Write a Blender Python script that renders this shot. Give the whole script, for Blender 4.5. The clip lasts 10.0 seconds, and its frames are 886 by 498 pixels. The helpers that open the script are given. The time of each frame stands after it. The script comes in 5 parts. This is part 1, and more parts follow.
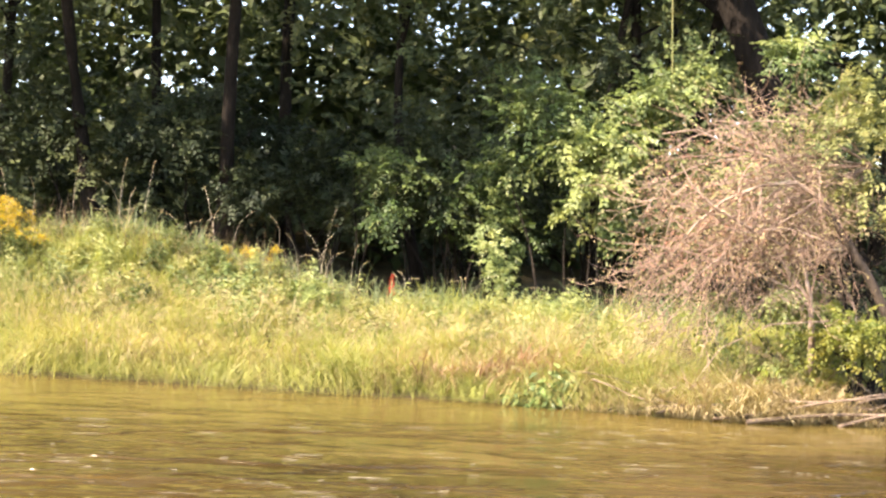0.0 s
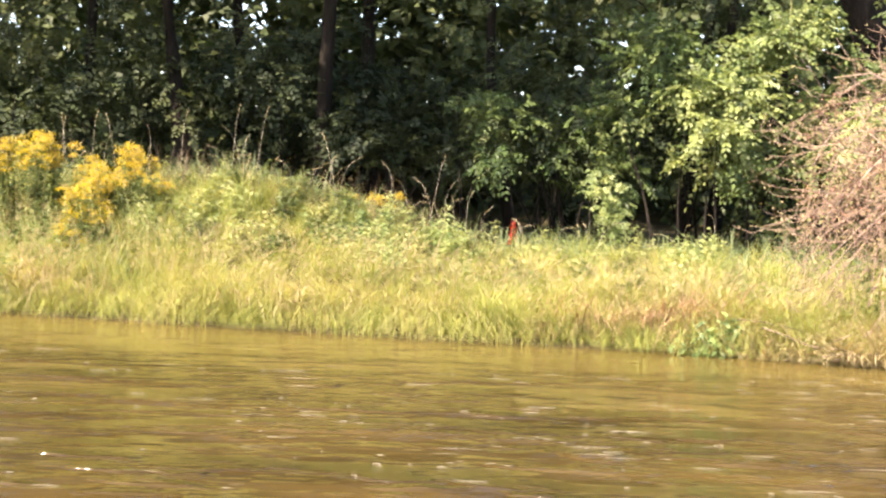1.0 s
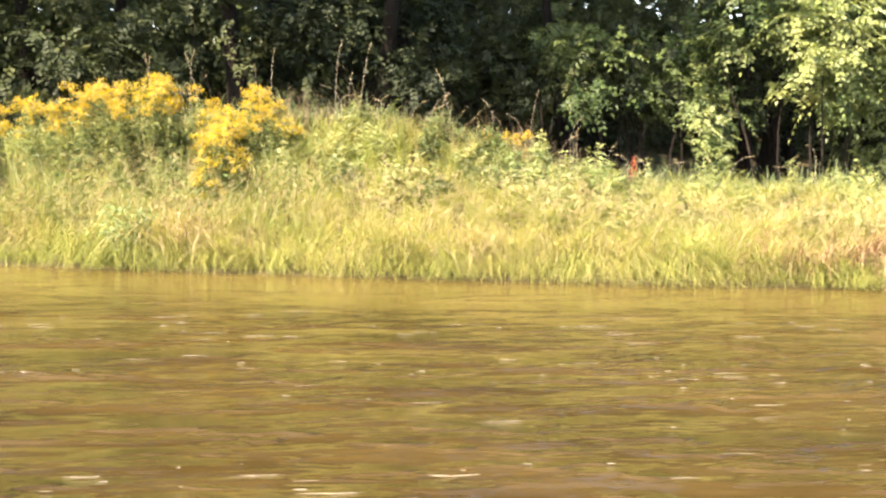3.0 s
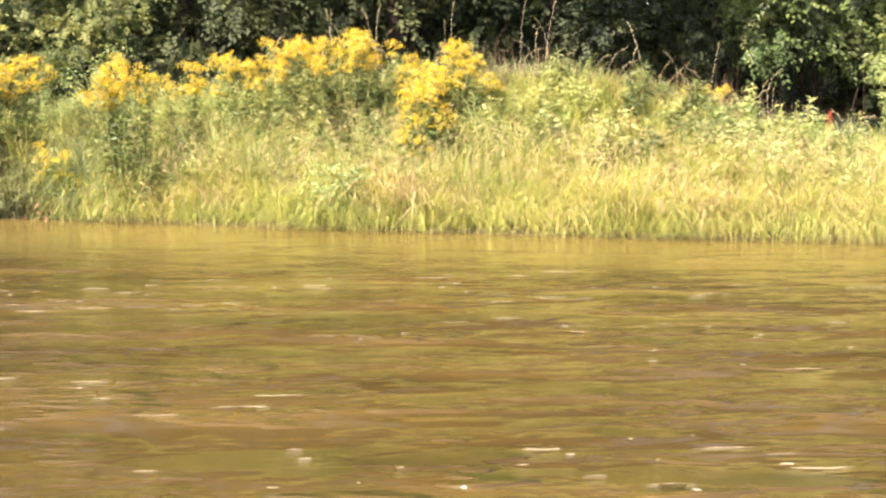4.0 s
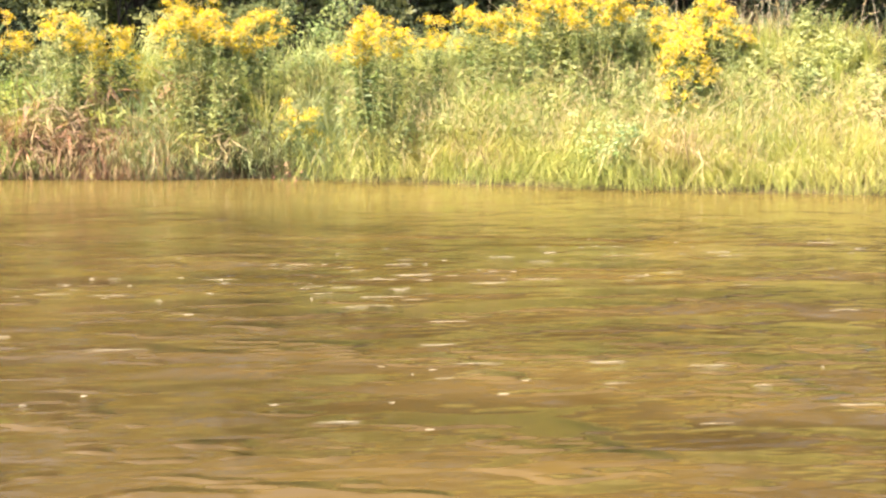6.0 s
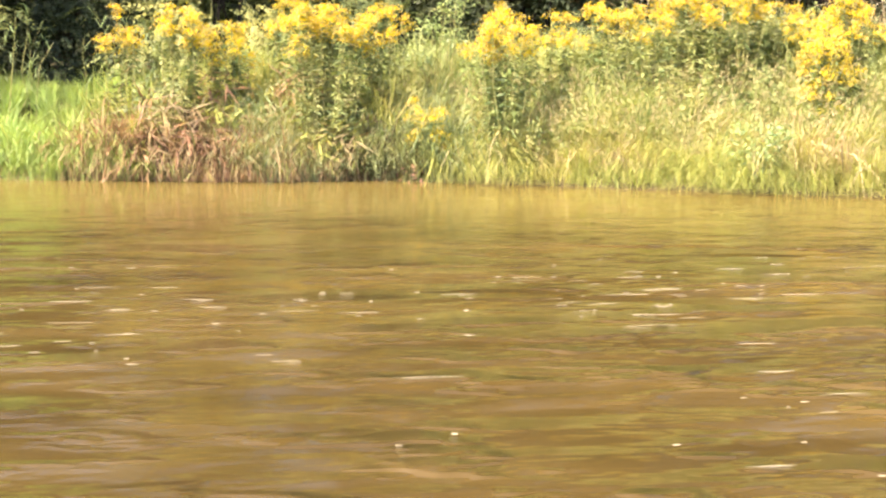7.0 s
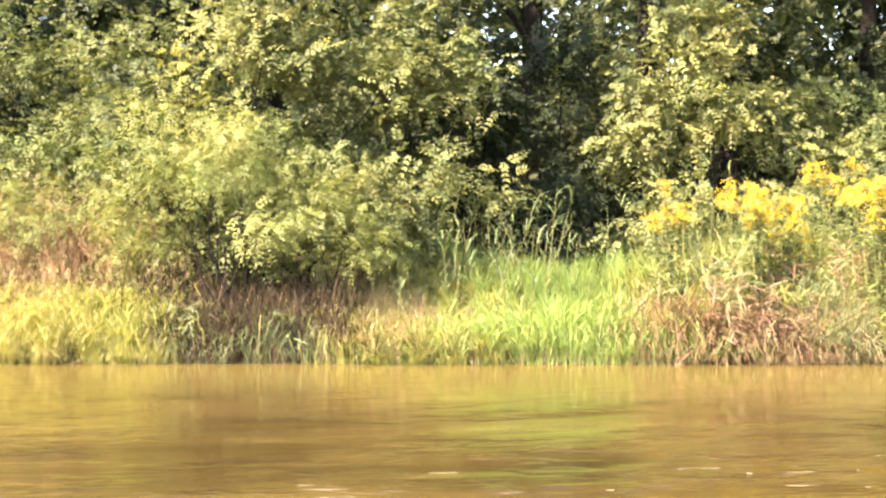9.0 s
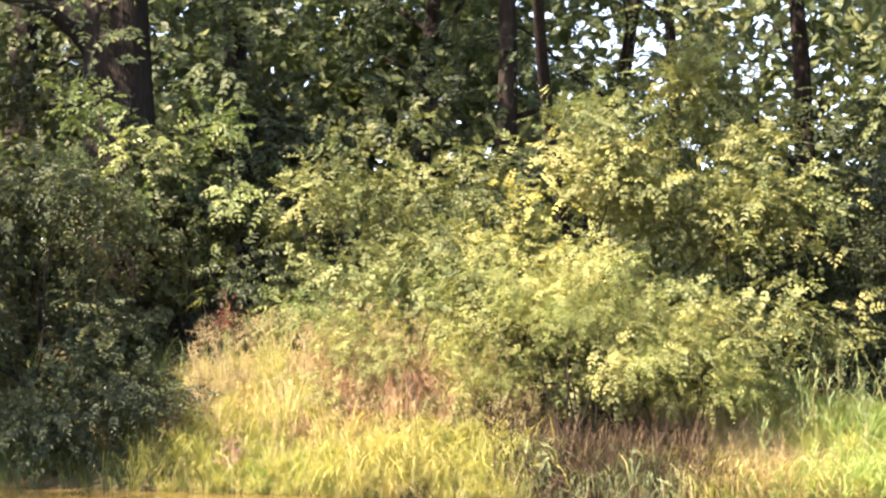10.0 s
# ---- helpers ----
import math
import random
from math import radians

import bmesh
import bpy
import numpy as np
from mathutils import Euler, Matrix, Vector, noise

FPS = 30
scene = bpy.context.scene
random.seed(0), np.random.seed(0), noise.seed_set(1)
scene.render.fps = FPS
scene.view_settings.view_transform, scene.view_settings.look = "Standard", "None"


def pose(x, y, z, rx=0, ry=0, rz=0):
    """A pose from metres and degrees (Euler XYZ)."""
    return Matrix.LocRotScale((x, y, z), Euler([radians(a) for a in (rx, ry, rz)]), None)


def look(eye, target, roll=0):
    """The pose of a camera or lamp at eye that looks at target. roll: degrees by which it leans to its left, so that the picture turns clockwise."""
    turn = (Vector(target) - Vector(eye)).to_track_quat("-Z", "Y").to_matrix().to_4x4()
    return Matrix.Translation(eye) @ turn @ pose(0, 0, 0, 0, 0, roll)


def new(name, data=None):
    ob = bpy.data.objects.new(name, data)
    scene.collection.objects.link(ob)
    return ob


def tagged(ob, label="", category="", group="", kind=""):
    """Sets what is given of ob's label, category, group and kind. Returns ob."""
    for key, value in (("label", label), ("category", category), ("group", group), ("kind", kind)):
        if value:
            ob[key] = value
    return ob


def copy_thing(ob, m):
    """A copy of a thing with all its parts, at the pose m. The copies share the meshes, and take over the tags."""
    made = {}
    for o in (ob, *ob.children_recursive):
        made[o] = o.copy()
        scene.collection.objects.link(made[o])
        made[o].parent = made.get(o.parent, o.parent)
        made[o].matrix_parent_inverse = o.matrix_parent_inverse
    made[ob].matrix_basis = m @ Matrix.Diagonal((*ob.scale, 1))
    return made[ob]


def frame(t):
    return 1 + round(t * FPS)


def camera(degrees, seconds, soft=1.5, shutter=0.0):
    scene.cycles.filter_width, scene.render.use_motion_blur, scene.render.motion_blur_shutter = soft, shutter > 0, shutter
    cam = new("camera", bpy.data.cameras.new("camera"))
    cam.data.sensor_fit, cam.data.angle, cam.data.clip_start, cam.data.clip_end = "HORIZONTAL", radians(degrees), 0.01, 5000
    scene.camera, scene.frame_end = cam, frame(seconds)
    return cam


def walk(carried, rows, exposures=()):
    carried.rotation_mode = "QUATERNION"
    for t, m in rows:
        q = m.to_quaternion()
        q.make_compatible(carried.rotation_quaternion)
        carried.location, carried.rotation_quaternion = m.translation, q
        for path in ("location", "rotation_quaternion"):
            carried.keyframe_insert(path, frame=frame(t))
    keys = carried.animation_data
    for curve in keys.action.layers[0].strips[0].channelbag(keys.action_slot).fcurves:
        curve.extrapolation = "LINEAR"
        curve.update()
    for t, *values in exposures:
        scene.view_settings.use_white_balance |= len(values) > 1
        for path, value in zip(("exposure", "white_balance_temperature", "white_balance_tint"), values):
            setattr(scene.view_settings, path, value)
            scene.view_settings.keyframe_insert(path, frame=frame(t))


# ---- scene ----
cam = camera(34.89, 10.0, soft=2.45)
PATH = [
    (0, (3.477, -6.226, 1.420), (3.820, 3.768, 1.517), 2.39),
    (0.5, (2.638, -6.098, 1.428), (2.955, 3.896, 1.406), 2.55),
    (1, (1.796, -5.922, 1.384), (2.181, 4.066, 1.088), 2.22),
    (1.5, (0.957, -5.760, 1.409), (1.707, 4.188, 0.732), 1.68),
    (2, (0.148, -5.539, 1.412), (1.344, 4.360, 0.645), 1.35),
    (2.2, (-0.180, -5.437, 1.413), (1.114, 4.452, 0.673), 1.23),
    (3.3, (-2.178, -4.671, 1.381), (-0.730, 5.192, 0.597), 0.80),
    (3.5, (-2.493, -4.541, 1.363), (-1.144, 5.331, 0.513), 0.78),
    (4, (-3.229, -4.334, 1.357), (-2.214, 5.558, 0.298), 0.39),
    (4.5, (-3.851, -4.140, 1.346), (-3.004, 5.749, 0.123), 0.14),
    (5, (-4.621, -4.002, 1.404), (-3.687, 5.875, 0.145), 0.17),
    (5.5, (-5.388, -3.819, 1.454), (-4.395, 6.039, 0.103), 0.08),
    (5.7, (-5.695, -3.752, 1.406), (-4.662, 6.099, 0.026), 0.10),
    (6.8, (-7.276, -2.907, 1.414), (-5.989, 6.900, -0.058), 0.44),
    (7, (-7.630, -2.800, 1.406), (-6.356, 7.014, -0.032), 0.48),
    (7.5, (-8.663, -2.493, 1.400), (-7.377, 7.342, 0.125), 0.34),
    (8, (-9.888, -2.172, 1.386), (-8.650, 7.697, 0.353), -0.07),
    (8.5, (-11.120, -1.856, 1.382), (-10.175, 8.079, 0.749), -0.51),
    (9, (-12.380, -1.597, 1.421), (-11.690, 8.377, 1.211), -0.47),
    (9.5, (-13.620, -1.350, 1.383), (-13.261, 8.642, 1.548), 0.01),
    (10, (-14.829, -1.195, 1.431), (-14.922, 8.777, 2.165), 0.63),
]
walk(cam, [(t, look(eye, target, roll)) for t, eye, target, roll in PATH], exposures=[(0.0, 2.31, 7250, 20), (2.0, 2.38, 7250, 19), (3.5, 2.45, 7450, 20), (5.5, 2.55, 7200, 17), (7.0, 2.63, 7400, 19), (7.5, 2.61, 7150, 16), (9.0, 2.81, 7400, 21), (10.0, 2.66, 7250, 26)])

# ---- light: late-summer sun from upstream, clear sky ----
SUN_TO = Vector((-0.60, -0.44, 0.70)).normalized()
sun_data = bpy.data.lights.new("sun", "SUN")
sun_data.energy, sun_data.angle, sun_data.color = 5.0, radians(0.53), (1.0, 0.92, 0.77)
sun = new("sun", sun_data)
sun.matrix_world = look(SUN_TO * 60, (0, 0, 0))
world = bpy.data.worlds.new("sky")
scene.world = world
world.use_nodes = True
wn = world.node_tree
sky = wn.nodes.new("ShaderNodeTexSky")
sky.sky_type, sky.sun_disc = "NISHITA", False
sky.sun_elevation = math.asin(SUN_TO.z)
sky.sun_rotation = math.atan2(SUN_TO.x, SUN_TO.y)
wn.nodes["Background"].inputs["Strength"].default_value = 0.135
wn.links.new(sky.outputs["Color"], wn.nodes["Background"].inputs["Color"])


# ---- materials ----
def node_material(name):
    m = bpy.data.materials.new(name)
    m.use_nodes = True
    nt = m.node_tree
    return m, nt, nt.nodes["Principled BSDF"], nt.nodes["Material Output"]


def ramp_node(nt, stops):
    r = nt.nodes.new("ShaderNodeValToRGB")
    el = r.color_ramp.elements
    while len(el) < len(stops):
        el.new(0.5)
    for e, (p, c) in zip(el, stops):
        e.position, e.color = p, (*c, 1)
    return r


def math_node(nt, op, a, b):
    n = nt.nodes.new("ShaderNodeMath")
    n.operation = op
    for i, v in enumerate((a, b)):
        if isinstance(v, (int, float)):
            n.inputs[i].default_value = v
        else:
            nt.links.new(v, n.inputs[i])
    return n.outputs[0]


def foliage(name, stops, rough=0.55, through_light=0.35, spread=0.2, glow=(1.15, 1.1, 0.7), hue=0.12, rich=0.95):
    """Leaf or blade: colour by sprig (tint) and by single leaf, part of the light shining through."""
    m, nt, bsdf, out = node_material(name)
    tint = nt.nodes.new("ShaderNodeAttribute")
    tint.attribute_name = "tint"
    geo = nt.nodes.new("ShaderNodeNewGeometry")
    single = math_node(nt, "MULTIPLY", math_node(nt, "SUBTRACT", geo.outputs["Random Per Island"], 0.5), spread)
    r = ramp_node(nt, stops)
    fac = math_node(nt, "ADD", tint.outputs["Fac"], single)
    coord = nt.nodes.new("ShaderNodeTexCoord")
    blot = nt.nodes.new("ShaderNodeTexNoise")
    blot.inputs["Scale"].default_value, blot.inputs["Detail"].default_value = 45, 3
    nt.links.new(coord.outputs["Object"], blot.inputs["Vector"])
    fac = math_node(nt, "ADD", fac, math_node(nt, "MULTIPLY", math_node(nt, "SUBTRACT", blot.outputs["Fac"], 0.5), 0.25))
    nt.links.new(fac, r.inputs["Fac"])
    # drifts of greyer, browner and fresher growth
    drift = nt.nodes.new("ShaderNodeTexNoise")
    drift.inputs["Scale"].default_value, drift.inputs["Detail"].default_value = 1.6, 4
    nt.links.new(coord.outputs["Object"], drift.inputs["Vector"])
    shift = nt.nodes.new("ShaderNodeHueSaturation")
    nt.links.new(math_node(nt, "ADD", 0.5, math_node(nt, "MULTIPLY", math_node(nt, "SUBTRACT", drift.outputs["Fac"], 0.52), hue)), shift.inputs["Hue"])
    nt.links.new(math_node(nt, "ADD", rich, math_node(nt, "MULTIPLY", single, 1.1)), shift.inputs["Saturation"])
    nt.links.new(r.outputs["Color"], shift.inputs["Color"])
    r = shift
    nt.links.new(r.outputs["Color"], bsdf.inputs["Base Color"])
    bsdf.inputs["Roughness"].default_value = rough
    bsdf.inputs["Specular IOR Level"].default_value = 0.18
    bright = nt.nodes.new("ShaderNodeMix")
    bright.data_type, bright.blend_type = "RGBA", "MULTIPLY"
    bright.inputs["Factor"].default_value = 1.0
    nt.links.new(r.outputs["Color"], bright.inputs["A"])
    bright.inputs["B"].default_value = (*glow, 1)
    tr = nt.nodes.new("ShaderNodeBsdfTranslucent")
    nt.links.new(bright.outputs["Result"], tr.inputs["Color"])
    mix = nt.nodes.new("ShaderNodeMixShader")
    mix.inputs["Fac"].default_value = through_light
    nt.links.new(bsdf.outputs[0], mix.inputs[1])
    nt.links.new(tr.outputs[0], mix.inputs[2])
    nt.links.new(mix.outputs[0], out.inputs["Surface"])
    return m


def noisy(name, stops, scale=(4, 4, 4), rough=0.85, bump=0.4, bump_scale=30, dist=0.02):
    m, nt, bsdf, out = node_material(name)
    coord = nt.nodes.new("ShaderNodeTexCoord")
    mp = nt.nodes.new("ShaderNodeMapping")
    mp.inputs["Scale"].default_value = scale
    nt.links.new(coord.outputs["Object"], mp.inputs["Vector"])
    n1 = nt.nodes.new("ShaderNodeTexNoise")
    n1.inputs["Scale"].default_value, n1.inputs["Detail"].default_value = 1.0, 8
    n2 = nt.nodes.new("ShaderNodeTexNoise")
    n2.inputs["Scale"].default_value, n2.inputs["Detail"].default_value = bump_scale / max(scale), 6
    for n in (n1, n2):
        nt.links.new(mp.outputs["Vector"], n.inputs["Vector"])
    r = ramp_node(nt, stops)
    nt.links.new(math_node(nt, "ADD", n1.outputs["Fac"], math_node(nt, "MULTIPLY", math_node(nt, "SUBTRACT", n2.outputs["Fac"], 0.5), 0.5)), r.inputs["Fac"])
    nt.links.new(r.outputs["Color"], bsdf.inputs["Base Color"])
    b = nt.nodes.new("ShaderNodeBump")
    b.inputs["Strength"].default_value, b.inputs["Distance"].default_value = bump, dist
    nt.links.new(n2.outputs["Fac"], b.inputs["Height"])
    nt.links.new(b.outputs["Normal"], bsdf.inputs["Normal"])
    bsdf.inputs["Roughness"].default_value = rough
    bsdf.inputs["Specular IOR Level"].default_value = 0.2
    return m


SEDGE = foliage("sedge", [(0.0, (0.17, 0.21, 0.05)), (0.35, (0.32, 0.34, 0.085)), (0.7, (0.45, 0.42, 0.16)), (1.0, (0.53, 0.45, 0.24))], 0.55, 0.45, 0.16, hue=0.06)
LAWN = foliage("lawn_grass", [(0.0, (0.14, 0.20, 0.055)), (0.5, (0.25, 0.36, 0.095)), (1.0, (0.43, 0.47, 0.18))], 0.5, 0.42, 0.16, hue=0.05)
STRAW = foliage("straw", [(0.0, (0.13, 0.095, 0.052)), (0.45, (0.31, 0.245, 0.12)), (1.0, (0.49, 0.405, 0.23))], 0.65, 0.32, 0.16, hue=0.04)
# brown for dead weeds; its dark end also paints shade into hollows
DEAD_SHADE_STALK = foliage("dead_and_shade_stalk", [(0.0, (0.022, 0.016, 0.009)), (0.5, (0.065, 0.045, 0.026)), (1.0, (0.18, 0.125, 0.07))], 0.7, 0.15, hue=0.03)
RUST = foliage("rust_grass", [(0.0, (0.11, 0.055, 0.032)), (0.5, (0.30, 0.175, 0.10)), (1.0, (0.46, 0.32, 0.185))], 0.65, 0.3, 0.18, hue=0.05)
GREYGRASS = foliage("grey_green_blade", [(0.0, (0.09, 0.13, 0.06)), (0.5, (0.20, 0.24, 0.11)), (1.0, (0.38, 0.38, 0.22))], 0.4, 0.3)
REEDLEAF = foliage("reed_leaf", [(0.0, (0.08, 0.135, 0.055)), (0.5, (0.15, 0.215, 0.09)), (1.0, (0.26, 0.31, 0.14))], 0.4, 0.35, hue=0.05)
HERB = foliage("herb_leaf", [(0.0, (0.09, 0.14, 0.045)), (0.5, (0.245, 0.295, 0.105)), (1.0, (0.43, 0.44, 0.19))], 0.5, 0.4, 0.16)
# goldenrod leaf; its low tints also put shade into grass and herbs
GOLD_SHADE_LEAF = foliage("goldenrod_and_shade_leaf", [(0.0, (0.04, 0.065, 0.025)), (0.6, (0.15, 0.195, 0.068)), (1.0, (0.28, 0.305, 0.115))], 0.45, 0.33)
GOLD = foliage("yellow_floret", [(0.0, (0.34, 0.20, 0.008)), (0.5, (0.46, 0.335, 0.013)), (1.0, (0.54, 0.43, 0.035))], 0.75, 0.25, 0.6, (1, 1, 0.8), 0.03)
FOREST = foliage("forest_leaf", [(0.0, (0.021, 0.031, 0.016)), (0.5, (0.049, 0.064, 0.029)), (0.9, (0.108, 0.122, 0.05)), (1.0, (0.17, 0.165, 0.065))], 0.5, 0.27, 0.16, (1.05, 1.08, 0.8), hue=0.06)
CANOPY = foliage("canopy_leaf", [(0.0, (0.035, 0.055, 0.025)), (0.6, (0.09, 0.115, 0.045)), (1.0, (0.20, 0.205, 0.078))], 0.5, 0.36, 0.16, (1.05, 1.08, 0.8), hue=0.06)
MAPLE = foliage("box_elder_leaf", [(0.0, (0.045, 0.075, 0.028)), (0.5, (0.13, 0.178, 0.065)), (1.0, (0.29, 0.335, 0.13))], 0.42, 0.4, 0.24, (1.08, 1.1, 0.75), hue=0.07)
BUSHLEAF = foliage("bush_leaf", [(0.0, (0.05, 0.075, 0.03)), (0.45, (0.145, 0.168, 0.060)), (0.75, (0.21, 0.226, 0.078)), (1.0, (0.28, 0.275, 0.095))], 0.5, 0.36, 0.14, (1.05, 1.05, 0.8), hue=0.10, rich=0.95)
WILLOW = foliage("willow_leaf", [(0.0, (0.07, 0.10, 0.034)), (0.5, (0.19, 0.225, 0.078)), (1.0, (0.31, 0.325, 0.125))], 0.5, 0.4, 0.14, rich=1.0)
YELLEAF = foliage("yellowing_leaf", [(0.0, (0.14, 0.17, 0.035)), (0.5, (0.29, 0.28, 0.06)), (1.0, (0.43, 0.36, 0.08))], 0.45, 0.4)
PALELEAF = foliage("pale_shrub_leaf", [(0.0, (0.10, 0.15, 0.05)), (0.5, (0.24, 0.30, 0.11)), (1.0, (0.45, 0.46, 0.22))], 0.35, 0.3)
DRYLEAF = foliage("dry_leaf", [(0.0, (0.19, 0.085, 0.055)), (0.5, (0.34, 0.18, 0.12)), (1.0, (0.43, 0.29, 0.19))], 0.7, 0.25)
REDPETAL = foliage("scarlet_petal", [(0.0, (0.30, 0.01, 0.01)), (1.0, (0.52, 0.03, 0.025))], 0.5, 0.25)
REDLEAF = foliage("red_autumn_leaf", [(0.0, (0.09, 0.018, 0.014)), (0.6, (0.21, 0.04, 0.025)), (1.0, (0.28, 0.13, 0.06))], 0.5, 0.3)
PURPLE = foliage("magenta_floret", [(0.0, (0.28, 0.10, 0.15)), (1.0, (0.46, 0.24, 0.28))], 0.6, 0.25)
STEM = noisy("green_stem", [(0.3, (0.10, 0.12, 0.04)), (0.7, (0.22, 0.20, 0.08))], (8, 8, 3), 0.6, 0.2, 60, 0.002)
SEEDSTEM = noisy("dry_stem", [(0.3, (0.28, 0.24, 0.17)), (0.7, (0.50, 0.44, 0.34))], (8, 8, 3), 0.7, 0.2, 60, 0.002)
BARK = noisy("bark", [(0.25, (0.007, 0.0055, 0.004)), (0.6, (0.016, 0.012, 0.009)), (0.85, (0.033, 0.026, 0.02))], (9, 9, 1.6), 0.95, 0.9, 36, 0.05)
# fallen tree's lower trunk: wood tone darkened for shade
SHADEWOOD = noisy("shade_dark_wood", [(0.3, (0.035, 0.027, 0.02)), (0.6, (0.08, 0.06, 0.046)), (0.85, (0.15, 0.115, 0.09))], (10, 10, 4), 0.9, 0.8, 60, 0.012)
DRIFT = noisy("drift_wood", [(0.3, (0.10, 0.07, 0.05)), (0.6, (0.21, 0.155, 0.115)), (0.8, (0.33, 0.26, 0.205))], (10, 10, 10), 0.8, 0.5, 80, 0.006)
DEADWOOD = noisy("dead_wood", [(0.3, (0.13, 0.09, 0.065)), (0.6, (0.28, 0.21, 0.165)), (0.8, (0.42, 0.34, 0.28))], (10, 10, 10), 0.8, 0.5, 80, 0.006)
TWIG = noisy("dead_twig", [(0.3, (0.14, 0.09, 0.065)), (0.55, (0.255, 0.175, 0.13)), (0.8, (0.38, 0.285, 0.225))], (2, 2, 2), 0.75, 0.1, 40, 0.002)
SOIL = noisy("bank_soil", [(0.3, (0.035, 0.026, 0.014)), (0.55, (0.075, 0.06, 0.028)), (0.8, (0.11, 0.10, 0.04))], (1.5, 1.5, 1.5), 0.95, 0.8, 22, 0.05)
FOAM = noisy("foam", [(0.3, (0.15, 0.125, 0.08)), (0.7, (0.25, 0.22, 0.155))], (30, 30, 30), 0.7, 0.5, 200, 0.004)


def water_material():
    m, nt, bsdf, out = node_material("river_water")
    coord = nt.nodes.new("ShaderNodeTexCoord")

    def noise_at(sx, sy, detail, turn=-14):
        mp = nt.nodes.new("ShaderNodeMapping")
        mp.inputs["Rotation"].default_value = (0, 0, radians(turn))
        mp.inputs["Scale"].default_value = (sx, sy, 1)
        nt.links.new(coord.outputs["Object"], mp.inputs["Vector"])
        n = nt.nodes.new("ShaderNodeTexNoise")
        n.inputs["Scale"].default_value, n.inputs["Detail"].default_value = 1.0, detail
        nt.links.new(mp.outputs["Vector"], n.inputs["Vector"])
        return n.outputs["Fac"]

    # broken crests over a calmer sheet
    crest = nt.nodes.new("ShaderNodeMapRange")
    crest.interpolation_type = "SMOOTHSTEP"
    crest.inputs["From Min"].default_value, crest.inputs["From Max"].default_value = 0.50, 0.66
    nt.links.new(noise_at(1.7, 3.6, 2.2, -4), crest.inputs["Value"])
    ripple = math_node(nt, "ADD", math_node(nt, "MULTIPLY", crest.outputs[0], 0.46), math_node(nt, "MULTIPLY", noise_at(3.6, 14, 1, -12), 0.07))
    ripple = math_node(nt, "ADD", ripple, math_node(nt, "ADD", math_node(nt, "MULTIPLY", noise_at(0.7, 1.6, 1, -5), 0.6), math_node(nt, "MULTIPLY", noise_at(2.8, 6.5, 1.5, -9), 0.24)))
    # calmer in the lee of the bank
    xyz = nt.nodes.new("ShaderNodeSeparateXYZ")
    nt.links.new(coord.outputs["Object"], xyz.inputs[0])
    off = math_node(nt, "SUBTRACT", math_node(nt, "SUBTRACT", 9.2, math_node(nt, "MULTIPLY", xyz.outputs["X"], 0.24)), xyz.outputs["Y"])
    lee = nt.nodes.new("ShaderNodeMapRange")
    lee.interpolation_type = "SMOOTHSTEP"
    for k, v in (("From Min", 0.3), ("From Max", 8.0), ("To Min", 0.07), ("To Max", 1.5)):
        lee.inputs[k].default_value = v
    nt.links.new(off, lee.inputs["Value"])
    calm = nt.nodes.new("ShaderNodeMapRange")
    for k, v in (("From Min", 0.38), ("From Max", 0.62), ("To Min", 0.2), ("To Max", 2.1)):
        calm.inputs[k].default_value = v
    nt.links.new(noise_at(0.42, 0.9, 2), calm.inputs["Value"])
    reach = nt.nodes.new("ShaderNodeMapRange")
    for k, v in (("From Min", -11.0), ("From Max", -2.5), ("To Min", 0.26), ("To Max", 1.3)):
        reach.inputs[k].default_value = v
    nt.links.new(xyz.outputs["X"], reach.inputs["Value"])
    sheltered = math_node(nt, "MULTIPLY", lee.outputs[0], reach.outputs[0])
    height = math_node(nt, "MULTIPLY", ripple, math_node(nt, "MULTIPLY", sheltered, calm.outputs[0]))
    b = nt.nodes.new("ShaderNodeBump")
    b.inputs["Strength"].default_value, b.inputs["Distance"].default_value = 1.0, RIPPLE
    nt.links.new(height, b.inputs["Height"])
    nt.links.new(b.outputs["Normal"], bsdf.inputs["Normal"])
    r = ramp_node(nt, [(0.32, (0.028, 0.0175, 0.0048)), (0.68, (0.062, 0.041, 0.0125))])
    nt.links.new(noise_at(0.5, 1.3, 5), r.inputs["Fac"])
    # olive-tan painted in along the bank, for the grass's bright reflection
    bank_shine = nt.nodes.new("ShaderNodeMapRange")
    bank_shine.interpolation_type = "SMOOTHSTEP"
    for k, v in (("From Min", 0.2), ("From Max", 3.5), ("To Min", 1.0), ("To Max", 0.0)):
        bank_shine.inputs[k].default_value = v
    nt.links.new(off, bank_shine.inputs["Value"])
    shine_mix = nt.nodes.new("ShaderNodeMix")
    shine_mix.data_type = "RGBA"
    nt.links.new(bank_shine.outputs[0], shine_mix.inputs["Factor"])
    nt.links.new(r.outputs["Color"], shine_mix.inputs["A"])
    shine_mix.inputs["B"].default_value = (0.115, 0.086, 0.026, 1)
    nt.links.new(shine_mix.outputs["Result"], bsdf.inputs["Base Color"])
    bsdf.inputs["Roughness"].default_value = 0.12
    bsdf.inputs["IOR"].default_value = 1.34
    return m


RIPPLE = 0.05
WATER = water_material()


